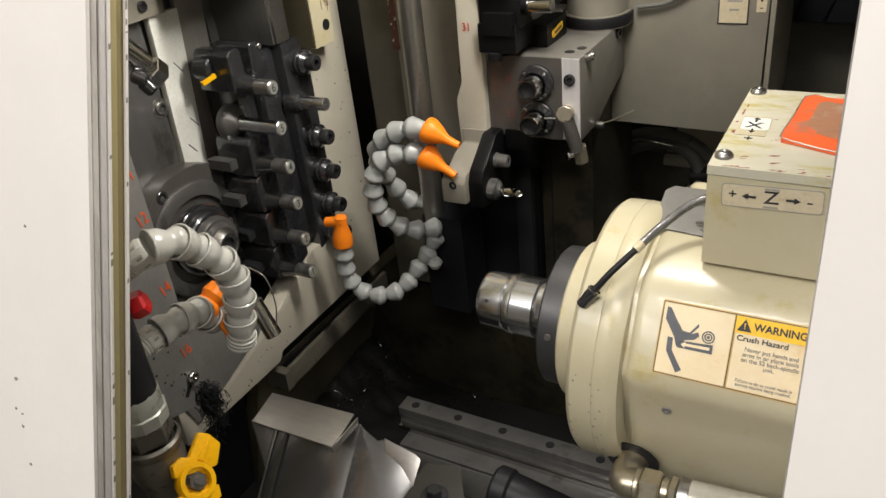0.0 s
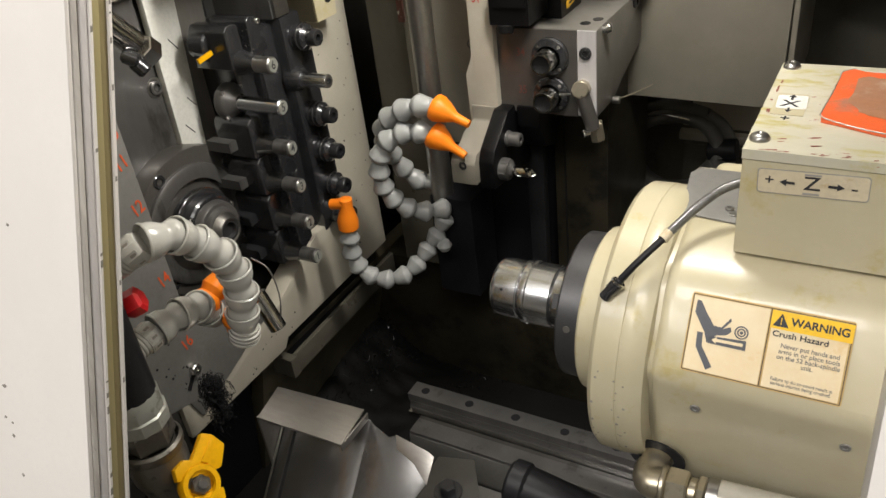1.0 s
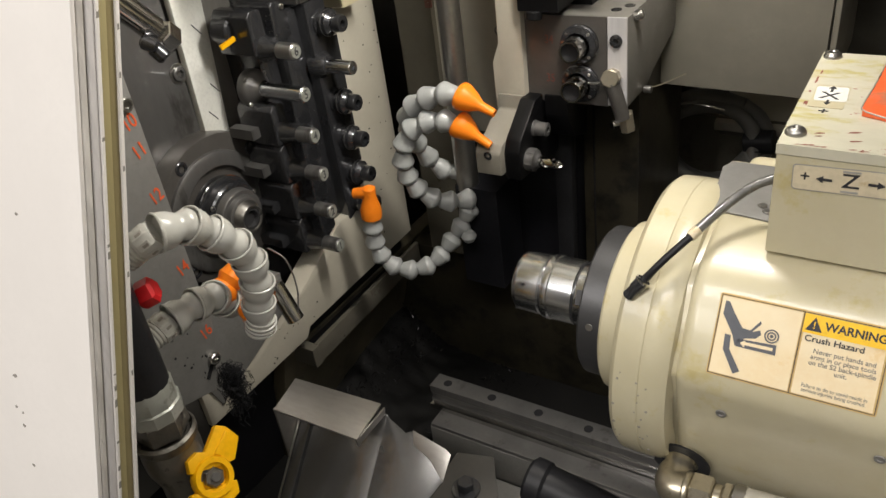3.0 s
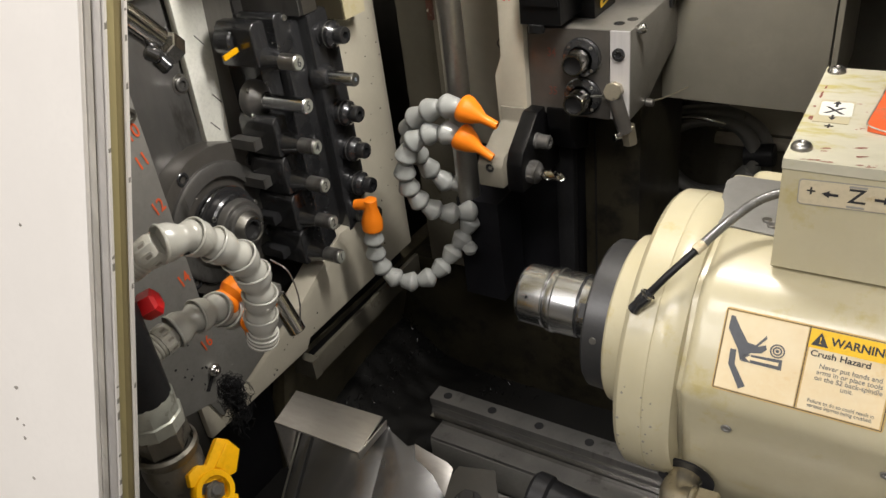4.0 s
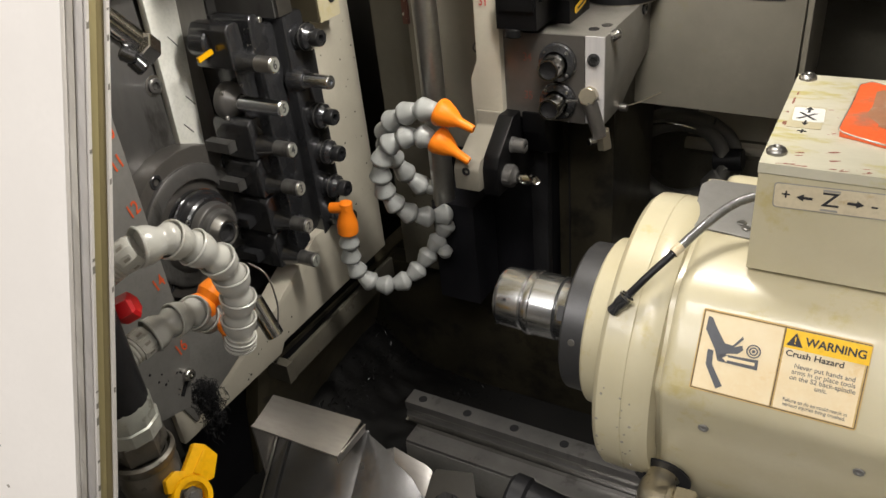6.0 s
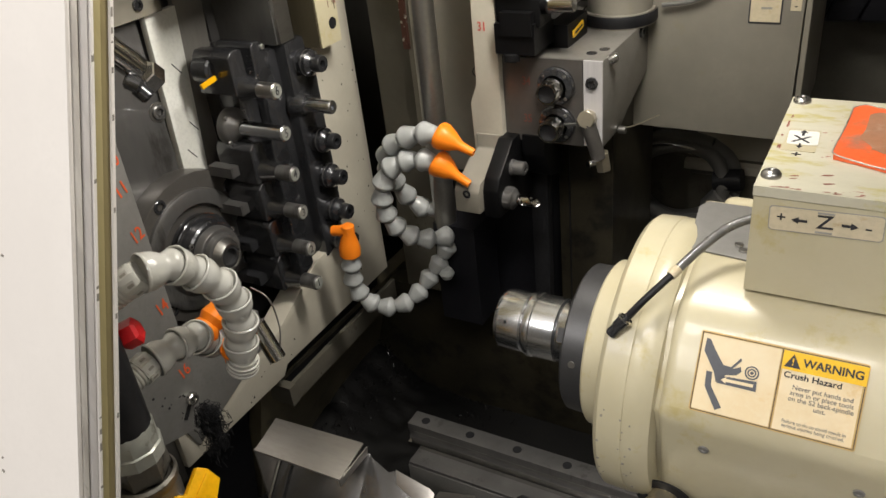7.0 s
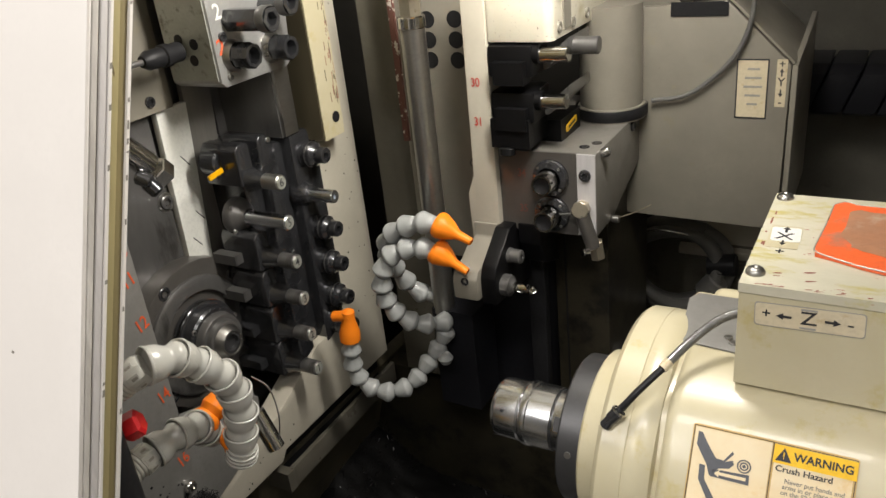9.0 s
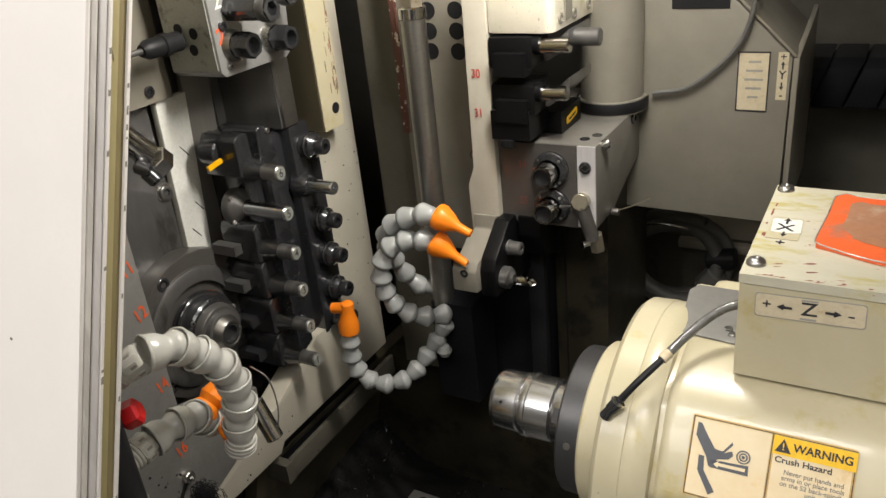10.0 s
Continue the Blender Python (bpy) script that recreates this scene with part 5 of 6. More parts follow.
part("seam", box(0.016, 0.0175, 0.2035, 0.206, 0.39, 0.65, 0), BLACKRUB, pillar)
cover = thing("rear_slide_cover", (0.17, 0.3, 0.62), "grey cream sheet cover with a framed label and arrow marks", "sheet cover")
part("sheet", prism([(0.060, 0.628), (0.060, 0.86), (0.170, 0.867), (0.234, 0.803), (0.232, 0.625)], "y", 0.275, 0.284, 0.002), PANEL_SHADED, cover)
part("return", prism([(0.275, 0.625), (0.275, 0.803), (0.42, 0.83), (0.42, 0.64)], "x", 0.2345, 0.240, 0.001), PANEL_SHADED, cover)
part("slope", prism([(0.172, 0.867), (0.2355, 0.8035), (0.2375, 0.8055), (0.174, 0.869)], "y", 0.276, 0.42, 0.0006), PANEL_SHADED, cover)
# Black strip on the sheet, painting the shade of an open slot.
part("slot", box(0.115, 0.172, 0.2735, 0.2752, 0.852, 0.866, 0), BLACKRUB, cover)
LY = 0.2745
for cx, cz, w, h in ((0.198, 0.8085, 0.031, 0.0016), (0.198, 0.7485, 0.031, 0.0016), (0.1832, 0.7785, 0.0014, 0.060), (0.2128, 0.7785, 0.0014, 0.060)):
    part("label_border", plate((cx, LY, cz), (1, 0, 0), (0, 0, 1), w, h, 0.0003), INK, cover)
part("label_ground", plate((0.198, LY, 0.7785), (1, 0, 0), (0, 0, 1), 0.0282, 0.0584, 0.0002), LABEL, cover)
for k, w in enumerate((0.012, 0.016, 0.018, 0.015, 0.010)):
    part("label_line", plate((0.199, LY - 0.0002, 0.799 - 0.009 * k), (1, 0, 0), (0, 0, 1), w, 0.0022, 0.0003), PALEINK, cover)
part("arrow_ground", plate((0.2255, LY, 0.785), (1, 0, 0), (0, 0, 1), 0.0098, 0.048, 0.0002), LABEL, cover)
for text, z, s in (("+", 0.804, 0.011), ("Y", 0.786, 0.012), ("-", 0.766, 0.011)):
    writing("axis_mark", text, (0.2255, LY - 0.0004, z), (1, 0, 0), (0, 0, 1), s, INK, cover)


def arrow(parent, at, way, across, length, mat=INK):
    """A small printed arrow: shaft and head."""
    w, a = Vector(way).normalized(), Vector(across).normalized()
    n = a.cross(w)
    bm = bmesh.new()
    c = Vector(at)
    outline = [(-0.5, -0.09), (0.05, -0.09), (0.05, -0.26), (0.5, 0), (0.05, 0.26), (0.05, 0.09), (-0.5, 0.09)]
    bm.faces.new([bm.verts.new(c + w * (u * length) + a * (v * length)) for u, v in outline])
    ret = bmesh.ops.extrude_face_region(bm, geom=bm.faces[:])
    bmesh.ops.translate(bm, verts=[g for g in ret["geom"] if isinstance(g, bmesh.types.BMVert)], vec=-n * 0.0003)
    return part("arrow", bm, mat, parent)


arrow(cover, (0.2255, LY - 0.0004, 0.796), (0, 0, 1), (1, 0, 0), 0.008)
arrow(cover, (0.2255, LY - 0.0004, 0.775), (0, 0, -1), (1, 0, 0), 0.008)
wire = thing("curved_grey_cable", (0.1, 0.27, 0.75), "thin grey cable looping over the rear cover", "cable")
part("cable", tube([(0.02, 0.25, 0.918), (0.10, 0.24, 0.935), (0.16, 0.25, 0.93), (0.195, 0.265, 0.88), (0.185, 0.268, 0.82), (0.14, 0.268, 0.775), (0.098, 0.268, 0.765)], 0.0024, 50, 10), CABLE, wire)
top_hose = thing("clear_coolant_line", (0.0, 0.2, 0.915), "clear coolant line with brass fittings on the arm", "hose")
part("line", tube([(-0.02, 0.16, 0.925), (0.02, 0.20, 0.935), (0.07, 0.30, 0.935), (0.11, 0.33, 0.938)], 0.005, 30, 12), CLEARHOSE, top_hose)
part("fitting", rod((-0.035, 0.150, 0.925), (1, 0.4, 0.1), 0.026, 0.008, 0.001, 6), BRASS, top_hose)
part("ball", lathe([(0, 0), (0.001, 0.009), (0.007, 0.0135), (0.015, 0.0135), (0.022, 0.009), (0.028, 0.009), (0.028, 0)], (0.045, 0.26, 0.913), (0, 0, 1), 20), PALEPLASTIC, top_hose)
part("red_cap", lathe([(0, 0), (0, 0.011), (0.010, 0.011), (0.011, 0.014), (0.018, 0.014), (0.018, 0)], (0.062, 0.32, 0.920), (0, 0, 1), 20), RED, top_hose, "red plastic cap")
big = thing("black_overhead_pipe", (0.05, 0.2, 0.97), "black overhead pipe with a white elbow", "pipe")
part("pipe", rod((-0.12, 0.20, 0.985), (1, 0.05, 0), 0.25, 0.019, 0.001, 32), BLACKRUB, big)
part("elbow", tube([(0.130, 0.212, 0.985), (0.16, 0.214, 0.985), (0.185, 0.216, 0.995), (0.195, 0.217, 1.03)], 0.022, 20, 20), PALEPLASTIC, big)

# far back of the enclosure
bel = thing("black_bellows", (0.3, 0.5, 0.7), "black pleated bellows across the back wall", "bellows")
for k in range(8):
    x = 0.135 + 0.036 * k
    part("pleat", prism([(0.462, 0.700), (0.448, 0.706), (0.448, 0.752), (0.462, 0.762), (0.52, 0.766), (0.52, 0.700)], "x", x, x + 0.034, 0.003, 2, lambda v: (v.x + 0.35 * (v.z - 0.72), v.y, v.z)), NAVY, bel)
    part("fold", prism([(0.466, 0.704), (0.466, 0.752), (0.52, 0.758), (0.52, 0.704)], "x", x + 0.034, x + 0.036, 0, 2, lambda v: (v.x + 0.35 * (v.z - 0.72), v.y, v.z)), BLACKRUB, bel)
back = thing("rear_guard_sheet", (0.3, 0.53, 0.4), "grey sheet guard behind the bellows and cable coil", "sheet guard")
part("sheet", box(0.10, 0.80, 0.535, 0.55, 0.20, 1.2, 0.002), GUARD, back)
part("ledge", prism([(0.44, 0.50), (0.44, 0.512), (0.535, 0.53), (0.535, 0.50)], "x", 0.09, 0.7, 0.002), PANEL, back)
part("low_box", box(0.03, 0.40, 0.45, 0.53, 0.22, 0.515, 0.004), PANEL_DARK, back)
part("shelf", box(0.10, 0.40, 0.43, 0.4495, 0.22, 0.50, 0.003), PANEL_DARK, back)
for x in (0.06, 0.165):
    part("screw", rod((x + 0.06, 0.43, 0.45), (0, -1, 0), 0.003, 0.0045, 0.0006, 12), BLACKOX, back)
coil = thing("coiled_cable", (0.08, 0.42, 0.40), "coil of thick grey cable hung behind the rear pillar", "cable coil")
for k, (r, dy) in enumerate(((0.058, 0.0), (0.068, 0.014), (0.063, 0.028))):
    ring = [(0.090 + 1.05 * r * math.cos(a), 0.400 + dy + 0.010 * math.sin(a * 2 + k), 0.497 + r * 0.95 * math.sin(a)) for a in [i * math.tau / 14 + k for i in range(15)]]
    part("turn", tube(ring, 0.0095, 60, 12), HOSEGREY, coil)
for a in (0.15, -0.55):
    part("tie", rod((0.090 + 0.048 * math.cos(a), 0.408, 0.497 + 0.045 * math.sin(a)), (math.cos(a), 0, math.sin(a)), 0.036, 0.015, 0.001, 12), BLACKRUB, coil)
part("tail", tube([(0.03, 0.41, 0.44), (0.0, 0.40, 0.40), (0.02, 0.39, 0.365), (0.12, 0.38, 0.36)], 0.012, 30, 12), HOSEGREY, coil)
part("fitting", rod((0.135, 0.40, 0.465), (0.6, 0, 0.8), 0.03, 0.016, 0.002, 12), GREYPLATE, coil)
part("bright_wire", tube([(0.055, 0.385, 0.553), (0.085, 0.382, 0.560), (0.115, 0.385, 0.555)], 0.0012, 16, 6), CHROME, coil)
# Unseen housing, made up to go with the light added above the tools.
lamp = thing("added_work_lamp", (0.17, -0.02, 1.36), "unseen slim cream work lamp added under the enclosure roof", "lamp")
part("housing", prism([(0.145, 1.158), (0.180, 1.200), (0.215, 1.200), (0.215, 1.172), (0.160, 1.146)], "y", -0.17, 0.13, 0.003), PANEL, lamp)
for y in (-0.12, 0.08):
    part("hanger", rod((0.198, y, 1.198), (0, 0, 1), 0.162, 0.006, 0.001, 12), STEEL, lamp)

# ---- back spindle unit ----
unit = thing("back_spindle_unit", (0.35, AX_Y, 0.33), "cream painted back spindle unit with bright collet nose", "spindle unit")
AX = (0, AX_Y, AX_Z)


def turned(name, profile, mat, label="", seg=64):
    return part(name, lathe(profile, AX, (1, 0, 0), seg), mat, unit, label)


nose = turned("collet_nose", [(0.0605, 0), (0.0605, 0.0115), (0.0615, 0.0130), (0.0640, 0.0135), (0.0642, 0.0200), (0.0650, 0.0222), (0.0675, 0.0246), (0.0700, 0.0252), (0.0880, 0.0254), (0.0890, 0.0243), (0.0905, 0.0243), (0.0915, 0.0268), (0.0930, 0.0274), (0.0970, 0.0274), (0.0980, 0.0266), (0.1180, 0.0266), (0.1188, 0.0256), (0.1200, 0.0256), (0.1210, 0.0262), (0.1375, 0.0262)], BRIGHT, "turned bright collet nut and nose")
part("bore", lathe([(0.0598, 0), (0.0598, 0.0075), (0.0606, 0.0075)], AX, (1, 0, 0), 24), BLACKRUB, nose)
for s in (0.0912, 0.1194):
    part("groove", lathe([(s - 0.0008, 0.0256), (s - 0.0006, 0.0263), (s + 0.0006, 0.0263), (s + 0.0008, 0.0256)] if s > 0.1 else [(s - 0.0020, 0.0242), (s - 0.0014, 0.0246), (s - 0.0008, 0.0242)], AX, (1, 0, 0), 48), BLACKOX, nose)
for a, x, r in ((200, 0.129, 0.0036), (226, 0.1305, 0.0032), (150, 0.0765, 0.0014), (215, 0.068, 0.0012)):
    d = Vector((0, math.cos(radians(a)), math.sin(radians(a))))
    c = Vector((x, AX_Y, AX_Z)) + d * (0.0257 if x > 0.1 else 0.0248)
    # Black stud drawn for a hole, its inner shade put into the colour.
    part("pin_hole", rod(c, d, 0.0009, r, 0.0001, 16), BLACKRUB, nose)
part("key_slot", plate(Vector((0.1295, AX_Y, AX_Z)) + Vector((0, math.cos(radians(150)), math.sin(radians(150)))) * 0.0256, (1, 0, 0), (0, math.sin(radians(150)), -math.cos(radians(150))), 0.014, 0.012, 0.0006), DARKRING, nose)
turned("dark_ring", [(0.1372, 0.03), (0.1372, 0.0575), (0.1390, 0.0595), (0.1550, 0.0600), (0.1560, 0.0590), (0.1560, 0.04)], DARKRING, "dark grey labyrinth ring")
part("ring_screw", rod((0.1475, AX_Y - 0.0596 * math.cos(radians(16)), AX_Z + 0.0596 * math.sin(radians(16))), (0, -math.cos(radians(16)), math.sin(radians(16))), 0.0006, 0.0028, 0.0002, 16), STEEL, unit)
turned("neck", [(0.1562, 0.04), (0.1562, 0.0640), (0.1580, 0.0660), (0.1720, 0.0680), (0.1790, 0.0720), (0.1795, 0.08)], CREAM)
turned("flange", [(0.1788, 0.06), (0.1788, 0.0985), (0.1800, 0.1030), (0.1835, 0.1060), (0.2000, 0.1066), (0.2006, 0.1060), (0.2012, 0.1063), (0.2120, 0.1060), (0.2180, 0.1025), (0.2200, 0.09)], CREAM, "cream flange")
outline = [(-0.1705, 0.6190), (-0.1670, 0.6265), (-0.1400, 0.6720), (-0.1270, 0.6810), (-0.0900, 0.6905), (-0.080, 0.6910), (0.010, 0.6910), (0.030, 0.665), (0.036, 0.60), (0.036, 0.50), (0.020, 0.485), (-0.115, 0.484), (-0.138, 0.492), (-0.150, 0.52), (-0.1640, 0.585)]
body = part("housing", prism(outline, "x", 0.2215, 0.62, 0.009, 4), CREAM, unit, "cream painted housing")
part("shoulder", prism([(AX_Y + (y - AX_Y) * 0.95, AX_Z + (z - AX_Z) * 0.95) for y, z in outline], "x", 0.208, 0.2300, 0.003, 2), CREAM, unit)
part("saddle", prism([(-0.10, 0.34), (-0.13, 0.482), (0.05, 0.485), (0.07, 0.34)], "x", 0.26, 0.60, 0.004), DARKSTEEL, unit, "dark saddle on the rail")
part("carriage", box(0.26, 0.34, -0.012, 0.052, 0.3085, 0.342, 0.003), BLACKOX, unit)
top = part("grey_plate", prism([(0.2150, -0.079), (0.2080, -0.018), (0.2130, -0.008), (0.40, -0.008), (0.40, -0.0845), (0.255, -0.083)], "z", 0.6912, 0.6925, 0.0003), GREYPLATE, unit, "grey top plate")
for x, y in ((0.246, -0.066), (0.250, -0.0725), (0.240, -0.035)):
    part("plate_screw", rod((x, y, 0.6925), (0, 0, 1), 0.0014, 0.003, 0.0005, 12), STEEL, top)
for x, y, z in ((0.252, -0.1668, 0.597), (0.342, -0.1668, 0.597)):
    part("housing_screw", lathe([(0, 0), (0, 0.0034), (0.0010, 0.0032), (0.0010, 0.0018), (0.0002, 0.0016), (0.0002, 0)], (x, y, z), (0, -1, -0.2), 16), GREYPLATE, unit)

rn = random.Random(31)
for k in range(26):
    a = radians(rn.uniform(165, 250))
    d = Vector((0, math.cos(a), math.sin(a)))
    x = rn.choice((0.1838, 0.1985, 0.2015)) + rn.uniform(-0.001, 0.006)
    part("paint_nick", rod(Vector((x, AX_Y, AX_Z)) + d * 0.1062, d, 0.0005, rn.uniform(0.0005, 0.0011), 0.0001, 7), SMUDGE, unit)

# terminal box
tb = thing("terminal_box", (0.33, -0.04, 0.69), "cream terminal box with stained lid on the spindle housing", "terminal box")
part("body", box(0.258, 0.47, -0.113, 0.036, 0.6895, 0.7555, 0.004), CREAM, tb)
lid = part("lid", box(0.2575, 0.4705, -0.1138, 0.0368, 0.7562, 0.7625, 0.002), CREAM_TOP, tb, "stained and chipped lid")
for x, y in ((0.2645, -0.098), (0.2645, 0.028), (0.462, -0.098), (0.462, 0.028)):
    part("lid_screw", lathe([(0, 0), (0, 0.0060), (0.0015, 0.0060), (0.0030, 0.0050), (0.0040, 0.0034), (0.0042, 0.0020), (0.0030, 0.0012), (0.0030, 0)], (x, y, 0.7625), (0, 0, 1), 16), STEEL, lid)
lab = bmesh.new()
rl = random.Random(3)
outline2 = [(0.298, 0.018), (0.306, 0.024), (0.314, 0.020), (0.352, 0.018), (0.392, 0.020), (0.394, -0.05), (0.388, -0.082), (0.350, -0.085), (0.325, -0.078), (0.304, -0.069), (0.2945, -0.066), (0.2935, -0.055), (0.2965, -0.02)]
lo = [lab.verts.new((x, y, 0.7628)) for x, y in outline2]
hi = [lab.verts.new((x, y, 0.7645 + rl.uniform(0, 0.0022))) for x, y in outline2]
lab.faces.new(lo[::-1])
for i in range(len(lo)):
    j = (i + 1) % len(lo)
    lab.faces.new((lo[i], lo[j], hi[j], hi[i]))
mid = lab.verts.new((0.345, -0.03, 0.7640))
for i in range(len(hi)):
    lab.faces.new((hi[i], hi[(i + 1) % len(hi)], mid))
rim_line = [tuple(v.co) for v in hi]
centre = mid.co.copy()
part("orange_label", lab, ORANGELABEL, lid, "worn peeling orange label", 60)
part("torn_rim", tube([*rim_line, rim_line[0]], 0.00045, 90, 6), ZINC, lid, "pale torn rim of the label")
worn = bmesh.new()
wv = []
for i, q in enumerate(rim_line):
    k = 0.80 if q[0] < 0.33 else 0.94
    for e in (0.0, 0.5):
        a = Vector(q).lerp(Vector(rim_line[(i + 1) % len(rim_line)]), e)
        wv.append(worn.verts.new(centre.lerp(a, k * rl.uniform(0.96, 1.0) * (0.98 if a.y > -0.05 else 0.78)) + Vector((0, 0, 0.0003))))
worn_mid = worn.verts.new(centre + Vector((0, 0, 0.0003)))
for i in range(len(wv)):
    worn.faces.new((wv[i], wv[(i + 1) % len(wv)], worn_mid))
part("worn_patch", worn, BROWNWORN, lid, "rubbed brown patch", 80)
for k in range(30):
    if k < 20:
        x, y, w, h = rl.uniform(0.262, 0.42), -0.1125 + abs(rl.gauss(0, 0.0012)), rl.uniform(0.0015, 0.006), rl.uniform(0.0004, 0.0010)
    elif k < 26:
        x, y, w, h = 0.2600 + abs(rl.gauss(0, 0.002)), rl.uniform(-0.07, 0.02), rl.uniform(0.001, 0.002), rl.uniform(0.002, 0.005)
    else:
        x, y, w, h = rl.uniform(0.27, 0.31), rl.uniform(-0.106, -0.088), rl.uniform(0.006, 0.010), rl.uniform(0.0007, 0.0013)
    chip = bmesh.new()
    ring = [chip.verts.new((x + w * 0.5 * math.cos(a) * rl.uniform(0.6, 1.2), y + h * math.sin(a) * rl.uniform(0.5, 1.2) + 0.25 * w * math.cos(a) * 0.5, 0.7627)) for a in [n * 0.785 for n in range(8)]]
    chip.faces.new(ring)
    part("paint_chip", chip, CHIPRED, lid)
part("x_label", plate((0.2735, -0.041, 0.7626), (1, 0, 0), (0, 1, 0), 0.020, 0.036, 0.0003, None, 0.001), CREAM, lid, "faded axis label")
part("torn_white", plate((0.2740, -0.0375, 0.7629), (1, 0.06, 0), (-0.06, 1, 0), 0.0185, 0.0225, 0.0002, None, 0.0022), LABELWHITE, lid, "torn white label face")
writing("axis_letter", "X", (0.2735, -0.041, 0.7631), (1, 0, 0), (0, 1, 0), 0.015, INK, lid, 1.1)
arrow(lid, (0.2735, -0.030, 0.7631), (0, 1, 0), (-1, 0, 0), 0.009)
arrow(lid, (0.2735, -0.0515, 0.7631), (0, -1, 0), (1, 0, 0), 0.007)
writing("axis_sign", "+", (0.2735, -0.0645, 0.7629), (1, 0, 0), (0, 1, 0), 0.011, INK, lid)
zl = part("z_label", plate((0.298, -0.1133, 0.7440), (1, 0, 0.03), (0, 0, 1), 0.0595, 0.0150, 0.0004, None, 0.002), LABEL, tb, "cream axis label with dark rim")
part("z_rim", plate((0.298, -0.11325, 0.7440), (1, 0, 0.03), (0, 0, 1), 0.0607, 0.0162, 0.0003, None, 0.002), PALEINK, tb)
writing("axis_letter", "Z", (0.298, -0.1138, 0.7442), (1, 0, 0.03), (0, 0, 1), 0.0125, INK, zl, 1.15)
writing("axis_sign", "+", (0.2745, -0.1138, 0.7440), (1, 0, 0), (0, 0, 1), 0.0095, INK, zl)
writing("axis_sign", "-", (0.3205, -0.1138, 0.7446), (1, 0, 0), (0, 0, 1), 0.0095, INK, zl, 1.3)
arrow(zl, (0.2845, -0.1139, 0.7438), (-1, 0, 0), (0, 0, -1), 0.0085)
arrow(zl, (0.3110, -0.1139, 0.7444), (1, 0, 0), (0, 0, 1), 0.0085)
for z in (0.7502, 0.7378):
    part("small_print", plate((0.298, -0.1137, z), (1, 0, 0.03), (0, 0, 1), 0.009, 0.0013, 0.0002), PALEINK, zl)

# proximity switch cable
cb2 = thing("switch_cable", (0.2, -0.13, 0.66), "grey braided switch cable with a dark metal plug", "cable")
pts = [(0.1905, -0.150, 0.6690), (0.2030, -0.143, 0.6860), (0.2160, -0.128, 0.6990), (0.2280, -0.104, 0.7080), (0.2420, -0.088, 0.7180), (0.2560, -0.080, 0.7230), (0.2620, -0.078, 0.7230)]
part("cable", tube(pts[2:], 0.0031, 36, 14), SLEEVE, cb2, "grey cable in a cloudy sleeve")
part("black_lead", tube(pts[:3], 0.0024, 20, 12), BLACKRUB, cb2, "thin black lead")
pd = (Vector(pts[1]) - Vector(pts[0])).normalized()
part("plug", lathe([(-0.010, 0), (-0.010, 0.0034), (-0.009, 0.0041), (-0.003, 0.0040), (-0.002, 0.0046), (0.005, 0.0046), (0.006, 0.0028), (0.018, 0.0024)], pts[0], pd, 20), BLACKOX, cb2, "dark metal plug")
part("ring", lathe([(0.004, 0.0045), (0.0045, 0.0054), (0.0058, 0.0054), (0.0062, 0.0045)], pts[0], pd, 20), CHROME, cb2)
part("tape", lathe([(0.0, 0.0028), (0.0, 0.0034), (0.007, 0.0034), (0.007, 0.0028)], pts[2], Vector(pts[3]) - Vector(pts[1]), 16), LABEL, cb2)

# warning label on the sloping face
FACE_UP = Vector((0, 0.027, 0.0455)).normalized()
FACE_RIGHT = Vector((1, 0, 0))
FACE_N = FACE_RIGHT.cross(FACE_UP)
SW, SH = 0.0945, 0.0515
SC = Vector((0.2878, -0.1532, 0.6495)) + FACE_N * 0.0006
sticker = thing("crush_warning_label", SC, "aged cream and amber crush warning label on the spindle housing", "warning label")


def on_face(u, v, lift=0.0):
    """A place on the label: u to the right, v up, in metres from its middle."""
    return SC + FACE_RIGHT * u + FACE_UP * v + FACE_N * lift


def patch(name, u, v, w, h, mat, lift, parent=None, turn=0.0):
    r = (Matrix.Rotation(turn, 3, FACE_N) @ FACE_RIGHT)
    return part(name, plate(on_face(u, v, lift), r, FACE_N.cross(r), w, h, 0.0002), mat, parent or sticker)


part("sheet", plate(on_face(0, 0, 0), FACE_RIGHT, FACE_UP, SW, SH, 0.0003, None, 0.0015), RIMTAN, sticker, "faded amber rim")
for u, w in ((-0.0229, 0.0456), (0.0235, 0.0432)):
    patch("ground", u, 0, w, SH - 0.0036, LABELWARM, 0.0004)
for u, v, w, h in ((0, SH / 2 - 0.0011, SW - 0.002, 0.0004), (0, -SH / 2 + 0.0011, SW - 0.002, 0.0004), (-SW / 2 + 0.001, 0, 0.0004, SH - 0.002), (SW / 2 - 0.001, 0, 0.0004, SH - 0.002), (0.0007, 0, 0.0004, SH - 0.002)):
    patch("rule", u, v, w, h, INK, 0.0007)
band = patch("band", 0.0240, SH / 2 - 0.0073, 0.0456, 0.0112, AMBER, 0.0008)
tri_bm = bmesh.new()
tri_c = [on_face(0.0070 + a, SH / 2 - 0.0073 + b, 0.0011) for a, b in ((-0.0046, -0.0040), (0.0046, -0.0040), (0, 0.0042))]
tri_bm.faces.new([tri_bm.verts.new(c) for c in tri_c])
part("triangle", tri_bm, INK, sticker)
writing("warning_word", "WARNING", on_face(0.0288, SH / 2 - 0.0074, 0.0011), FACE_RIGHT, FACE_UP, 0.0068, INK, sticker, 0.98, 1.0, 0.028)
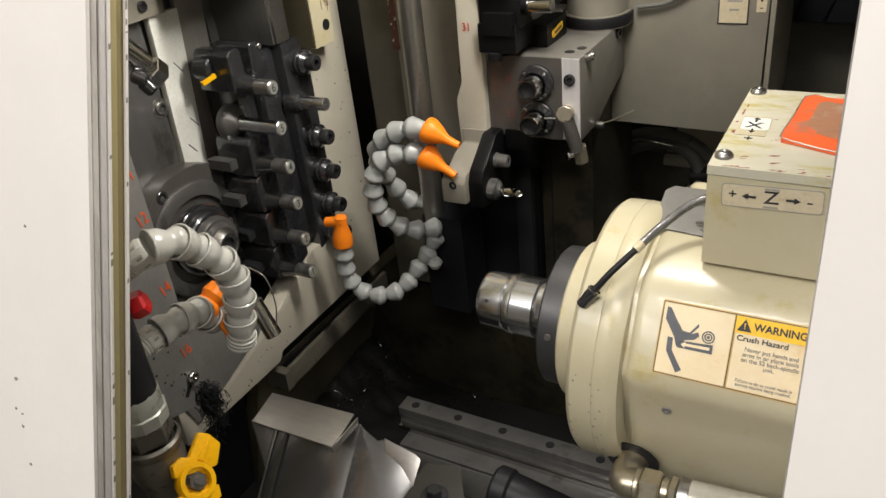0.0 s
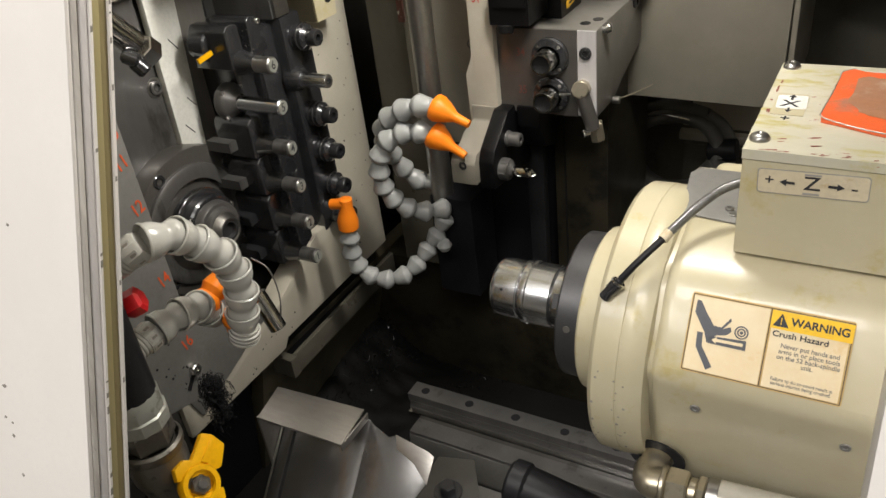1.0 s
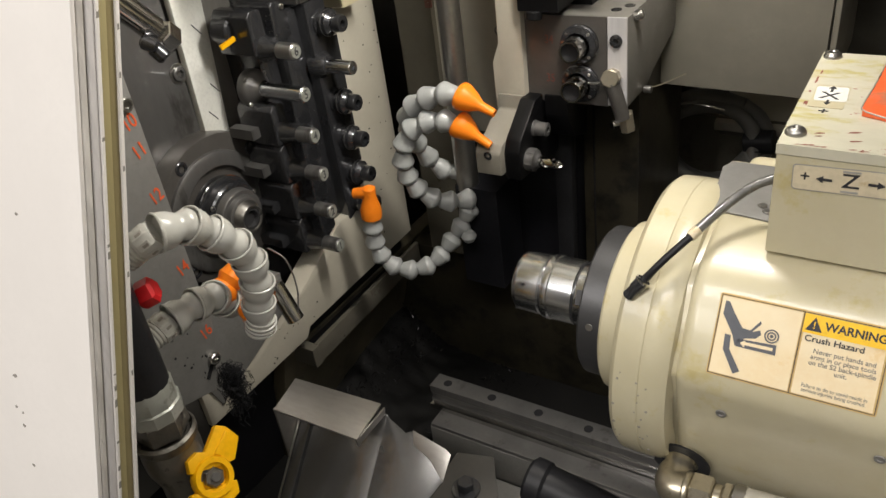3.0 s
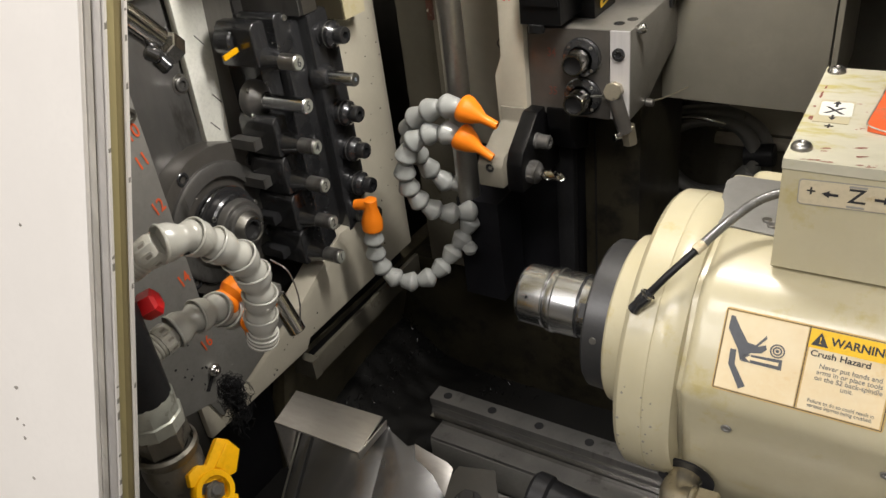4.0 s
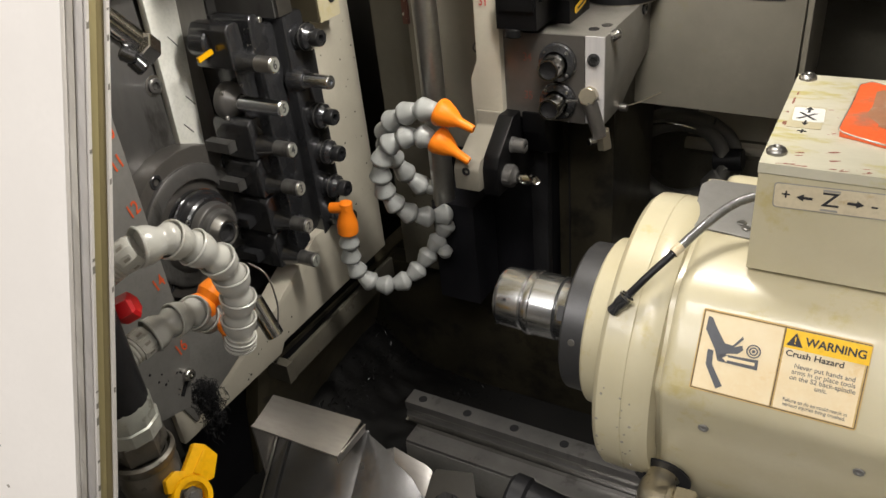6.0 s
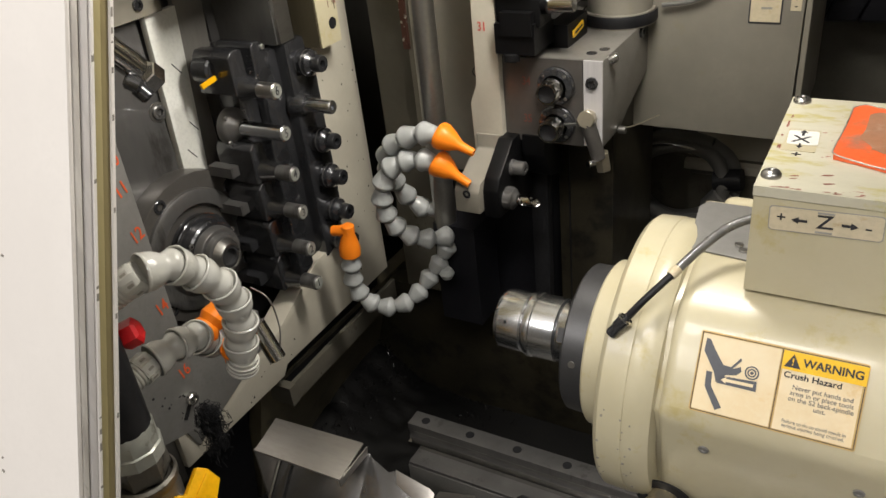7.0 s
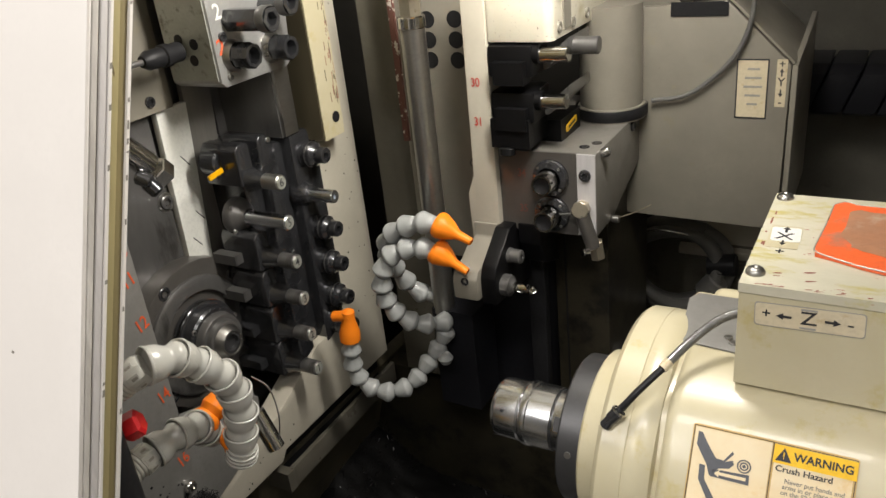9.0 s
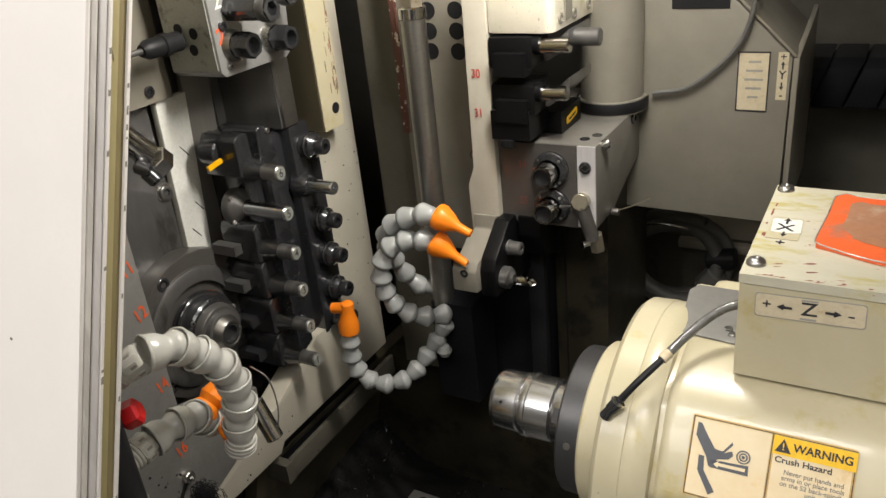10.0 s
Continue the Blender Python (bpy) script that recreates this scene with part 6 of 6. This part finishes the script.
writing("mark", "!", on_face(0.0070, SH / 2 - 0.0080, 0.0013), FACE_RIGHT, FACE_UP, 0.0060, AMBER, sticker)
writing("title", "Crush Hazard", on_face(0.0190, SH / 2 - 0.0160, 0.0008), FACE_RIGHT, FACE_UP, 0.0050, INK, sticker, 1.12, 1.0, 0.02)
writing("notice", "Never put hands and\narms in or place tools\non the S2 back-spindle\nunit.", on_face(0.0255, -0.0022, 0.0008), FACE_RIGHT, FACE_UP, 0.0040, MIDINK, sticker, 0.97, 0.88)
writing("notice", "Failure to do so could result in\nserious injuries being crushed.", on_face(0.0240, -0.0192, 0.0008), FACE_RIGHT, FACE_UP, 0.0031, MIDINK, sticker, 0.90, 0.86)


def figure(name, points, mat=GREYINK, lift=0.0):
    bm = bmesh.new()
    bm.faces.new([bm.verts.new(on_face(u - 0.0235, v, 0.0009 + lift)) for u, v in points])
    bmesh.ops.triangulate(bm, faces=bm.faces[:])
    return part(name, bm, mat, sticker)


figure("symbol_upper_bar", [(-0.0201, 0.0213), (-0.0177, 0.021), (-0.0136, 0.0146), (-0.0077, 0.0068), (-0.0031, 0.0065), (0.0017, 0.0134), (0.0024, 0.0117), (-0.002, 0.0058), (0.0024, 0.0078), (0.0033, 0.0052), (0.0007, 0.0023), (-0.0054, 0.0009), (-0.0103, -0.0049), (-0.0127, 0.0015), (-0.0203, 0.013)])
figure("symbol_lower_bar", [(-0.0170, 0.0010), (-0.0135, 0.0010), (-0.0128, -0.0077), (-0.0046, -0.0196), (-0.0081, -0.0221), (-0.0165, -0.0086)])
figure("symbol_block", [(-0.0092, -0.0002), (-0.0097, -0.0050), (0.0132, -0.0050), (0.0128, 0.0012)])
figure("symbol_arrow", [(-0.0076, -0.0024), (-0.0046, 0.0000), (-0.0047, -0.0012), (0.0112, -0.0008), (0.0112, -0.0028), (-0.0047, -0.0031), (-0.0047, -0.0045)], LABELWARM, 0.0003)
for r0, r1 in ((0.0034, 0.0042), (0.0018, 0.0026), (0.0, 0.0010)):
    bm = lathe([(0, r0), (0, r1), (0.0002, r1), (0.0002, r0)] if r0 else [(0, 0), (0, r1), (0.0002, r1), (0.0002, 0)], on_face(-0.0235 + 0.0092, 0.0058, 0.0009), FACE_N, 24)
    part("symbol_ring", bm, GREYINK, sticker)

# hydraulic fittings below
hy = thing("hydraulic_fitting", (0.24, -0.2, 0.56), "brass elbow and clear hose screwed into the spindle housing", "pipe fitting")
part("seat", lathe([(0, 0.0125), (0, 0.0205), (0.0015, 0.0205), (0.0015, 0.0125)], (0.2262, -0.1562, 0.5300), (0, -1, -0.22), 32), BLACKRUB, hy, "dark machined seat")
part("stub", rod((0.2262, -0.148, 0.5290), (-0.02, -1, -0.05), 0.026, 0.0105, 0.001, 24), BRASS, hy)
part("elbow", tube([(0.2258, -0.165, 0.5275), (0.2256, -0.173, 0.5272), (0.2282, -0.178, 0.5275), (0.2360, -0.1785, 0.5285)], 0.0120, 24, 20), BRASS, hy, "nickel plated elbow")
part("elbow_collar", rod((0.2355, -0.1785, 0.5285), (1, 0, 0.06), 0.004, 0.0140, 0.001, 24), BRASS, hy)
part("hex_nut", rod((0.2395, -0.1785, 0.5288), (1, 0, 0.06), 0.015, 0.0140, 0.0014, 6), BRASS, hy)
part("sleeve", rod((0.2545, -0.1785, 0.5296), (1, 0, 0.06), 0.006, 0.0100, 0.001, 24), BRASS, hy)
part("hex_nut", rod((0.2605, -0.1785, 0.5300), (1, 0, 0.06), 0.006, 0.0130, 0.001, 6), BRASS, hy)
part("ferrule", rod((0.2668, -0.1785, 0.5304), (1, 0, 0.06), 0.009, 0.0138, 0.001, 24), STEEL, hy)
part("hose", tube([(0.275, -0.1785, 0.5310), (0.308, -0.1785, 0.5335), (0.363, -0.178, 0.5370), (0.46, -0.178, 0.535), (0.60, -0.178, 0.525)], 0.0135, 30, 16), CLEARHOSE, hy, "cloudy clear hose")
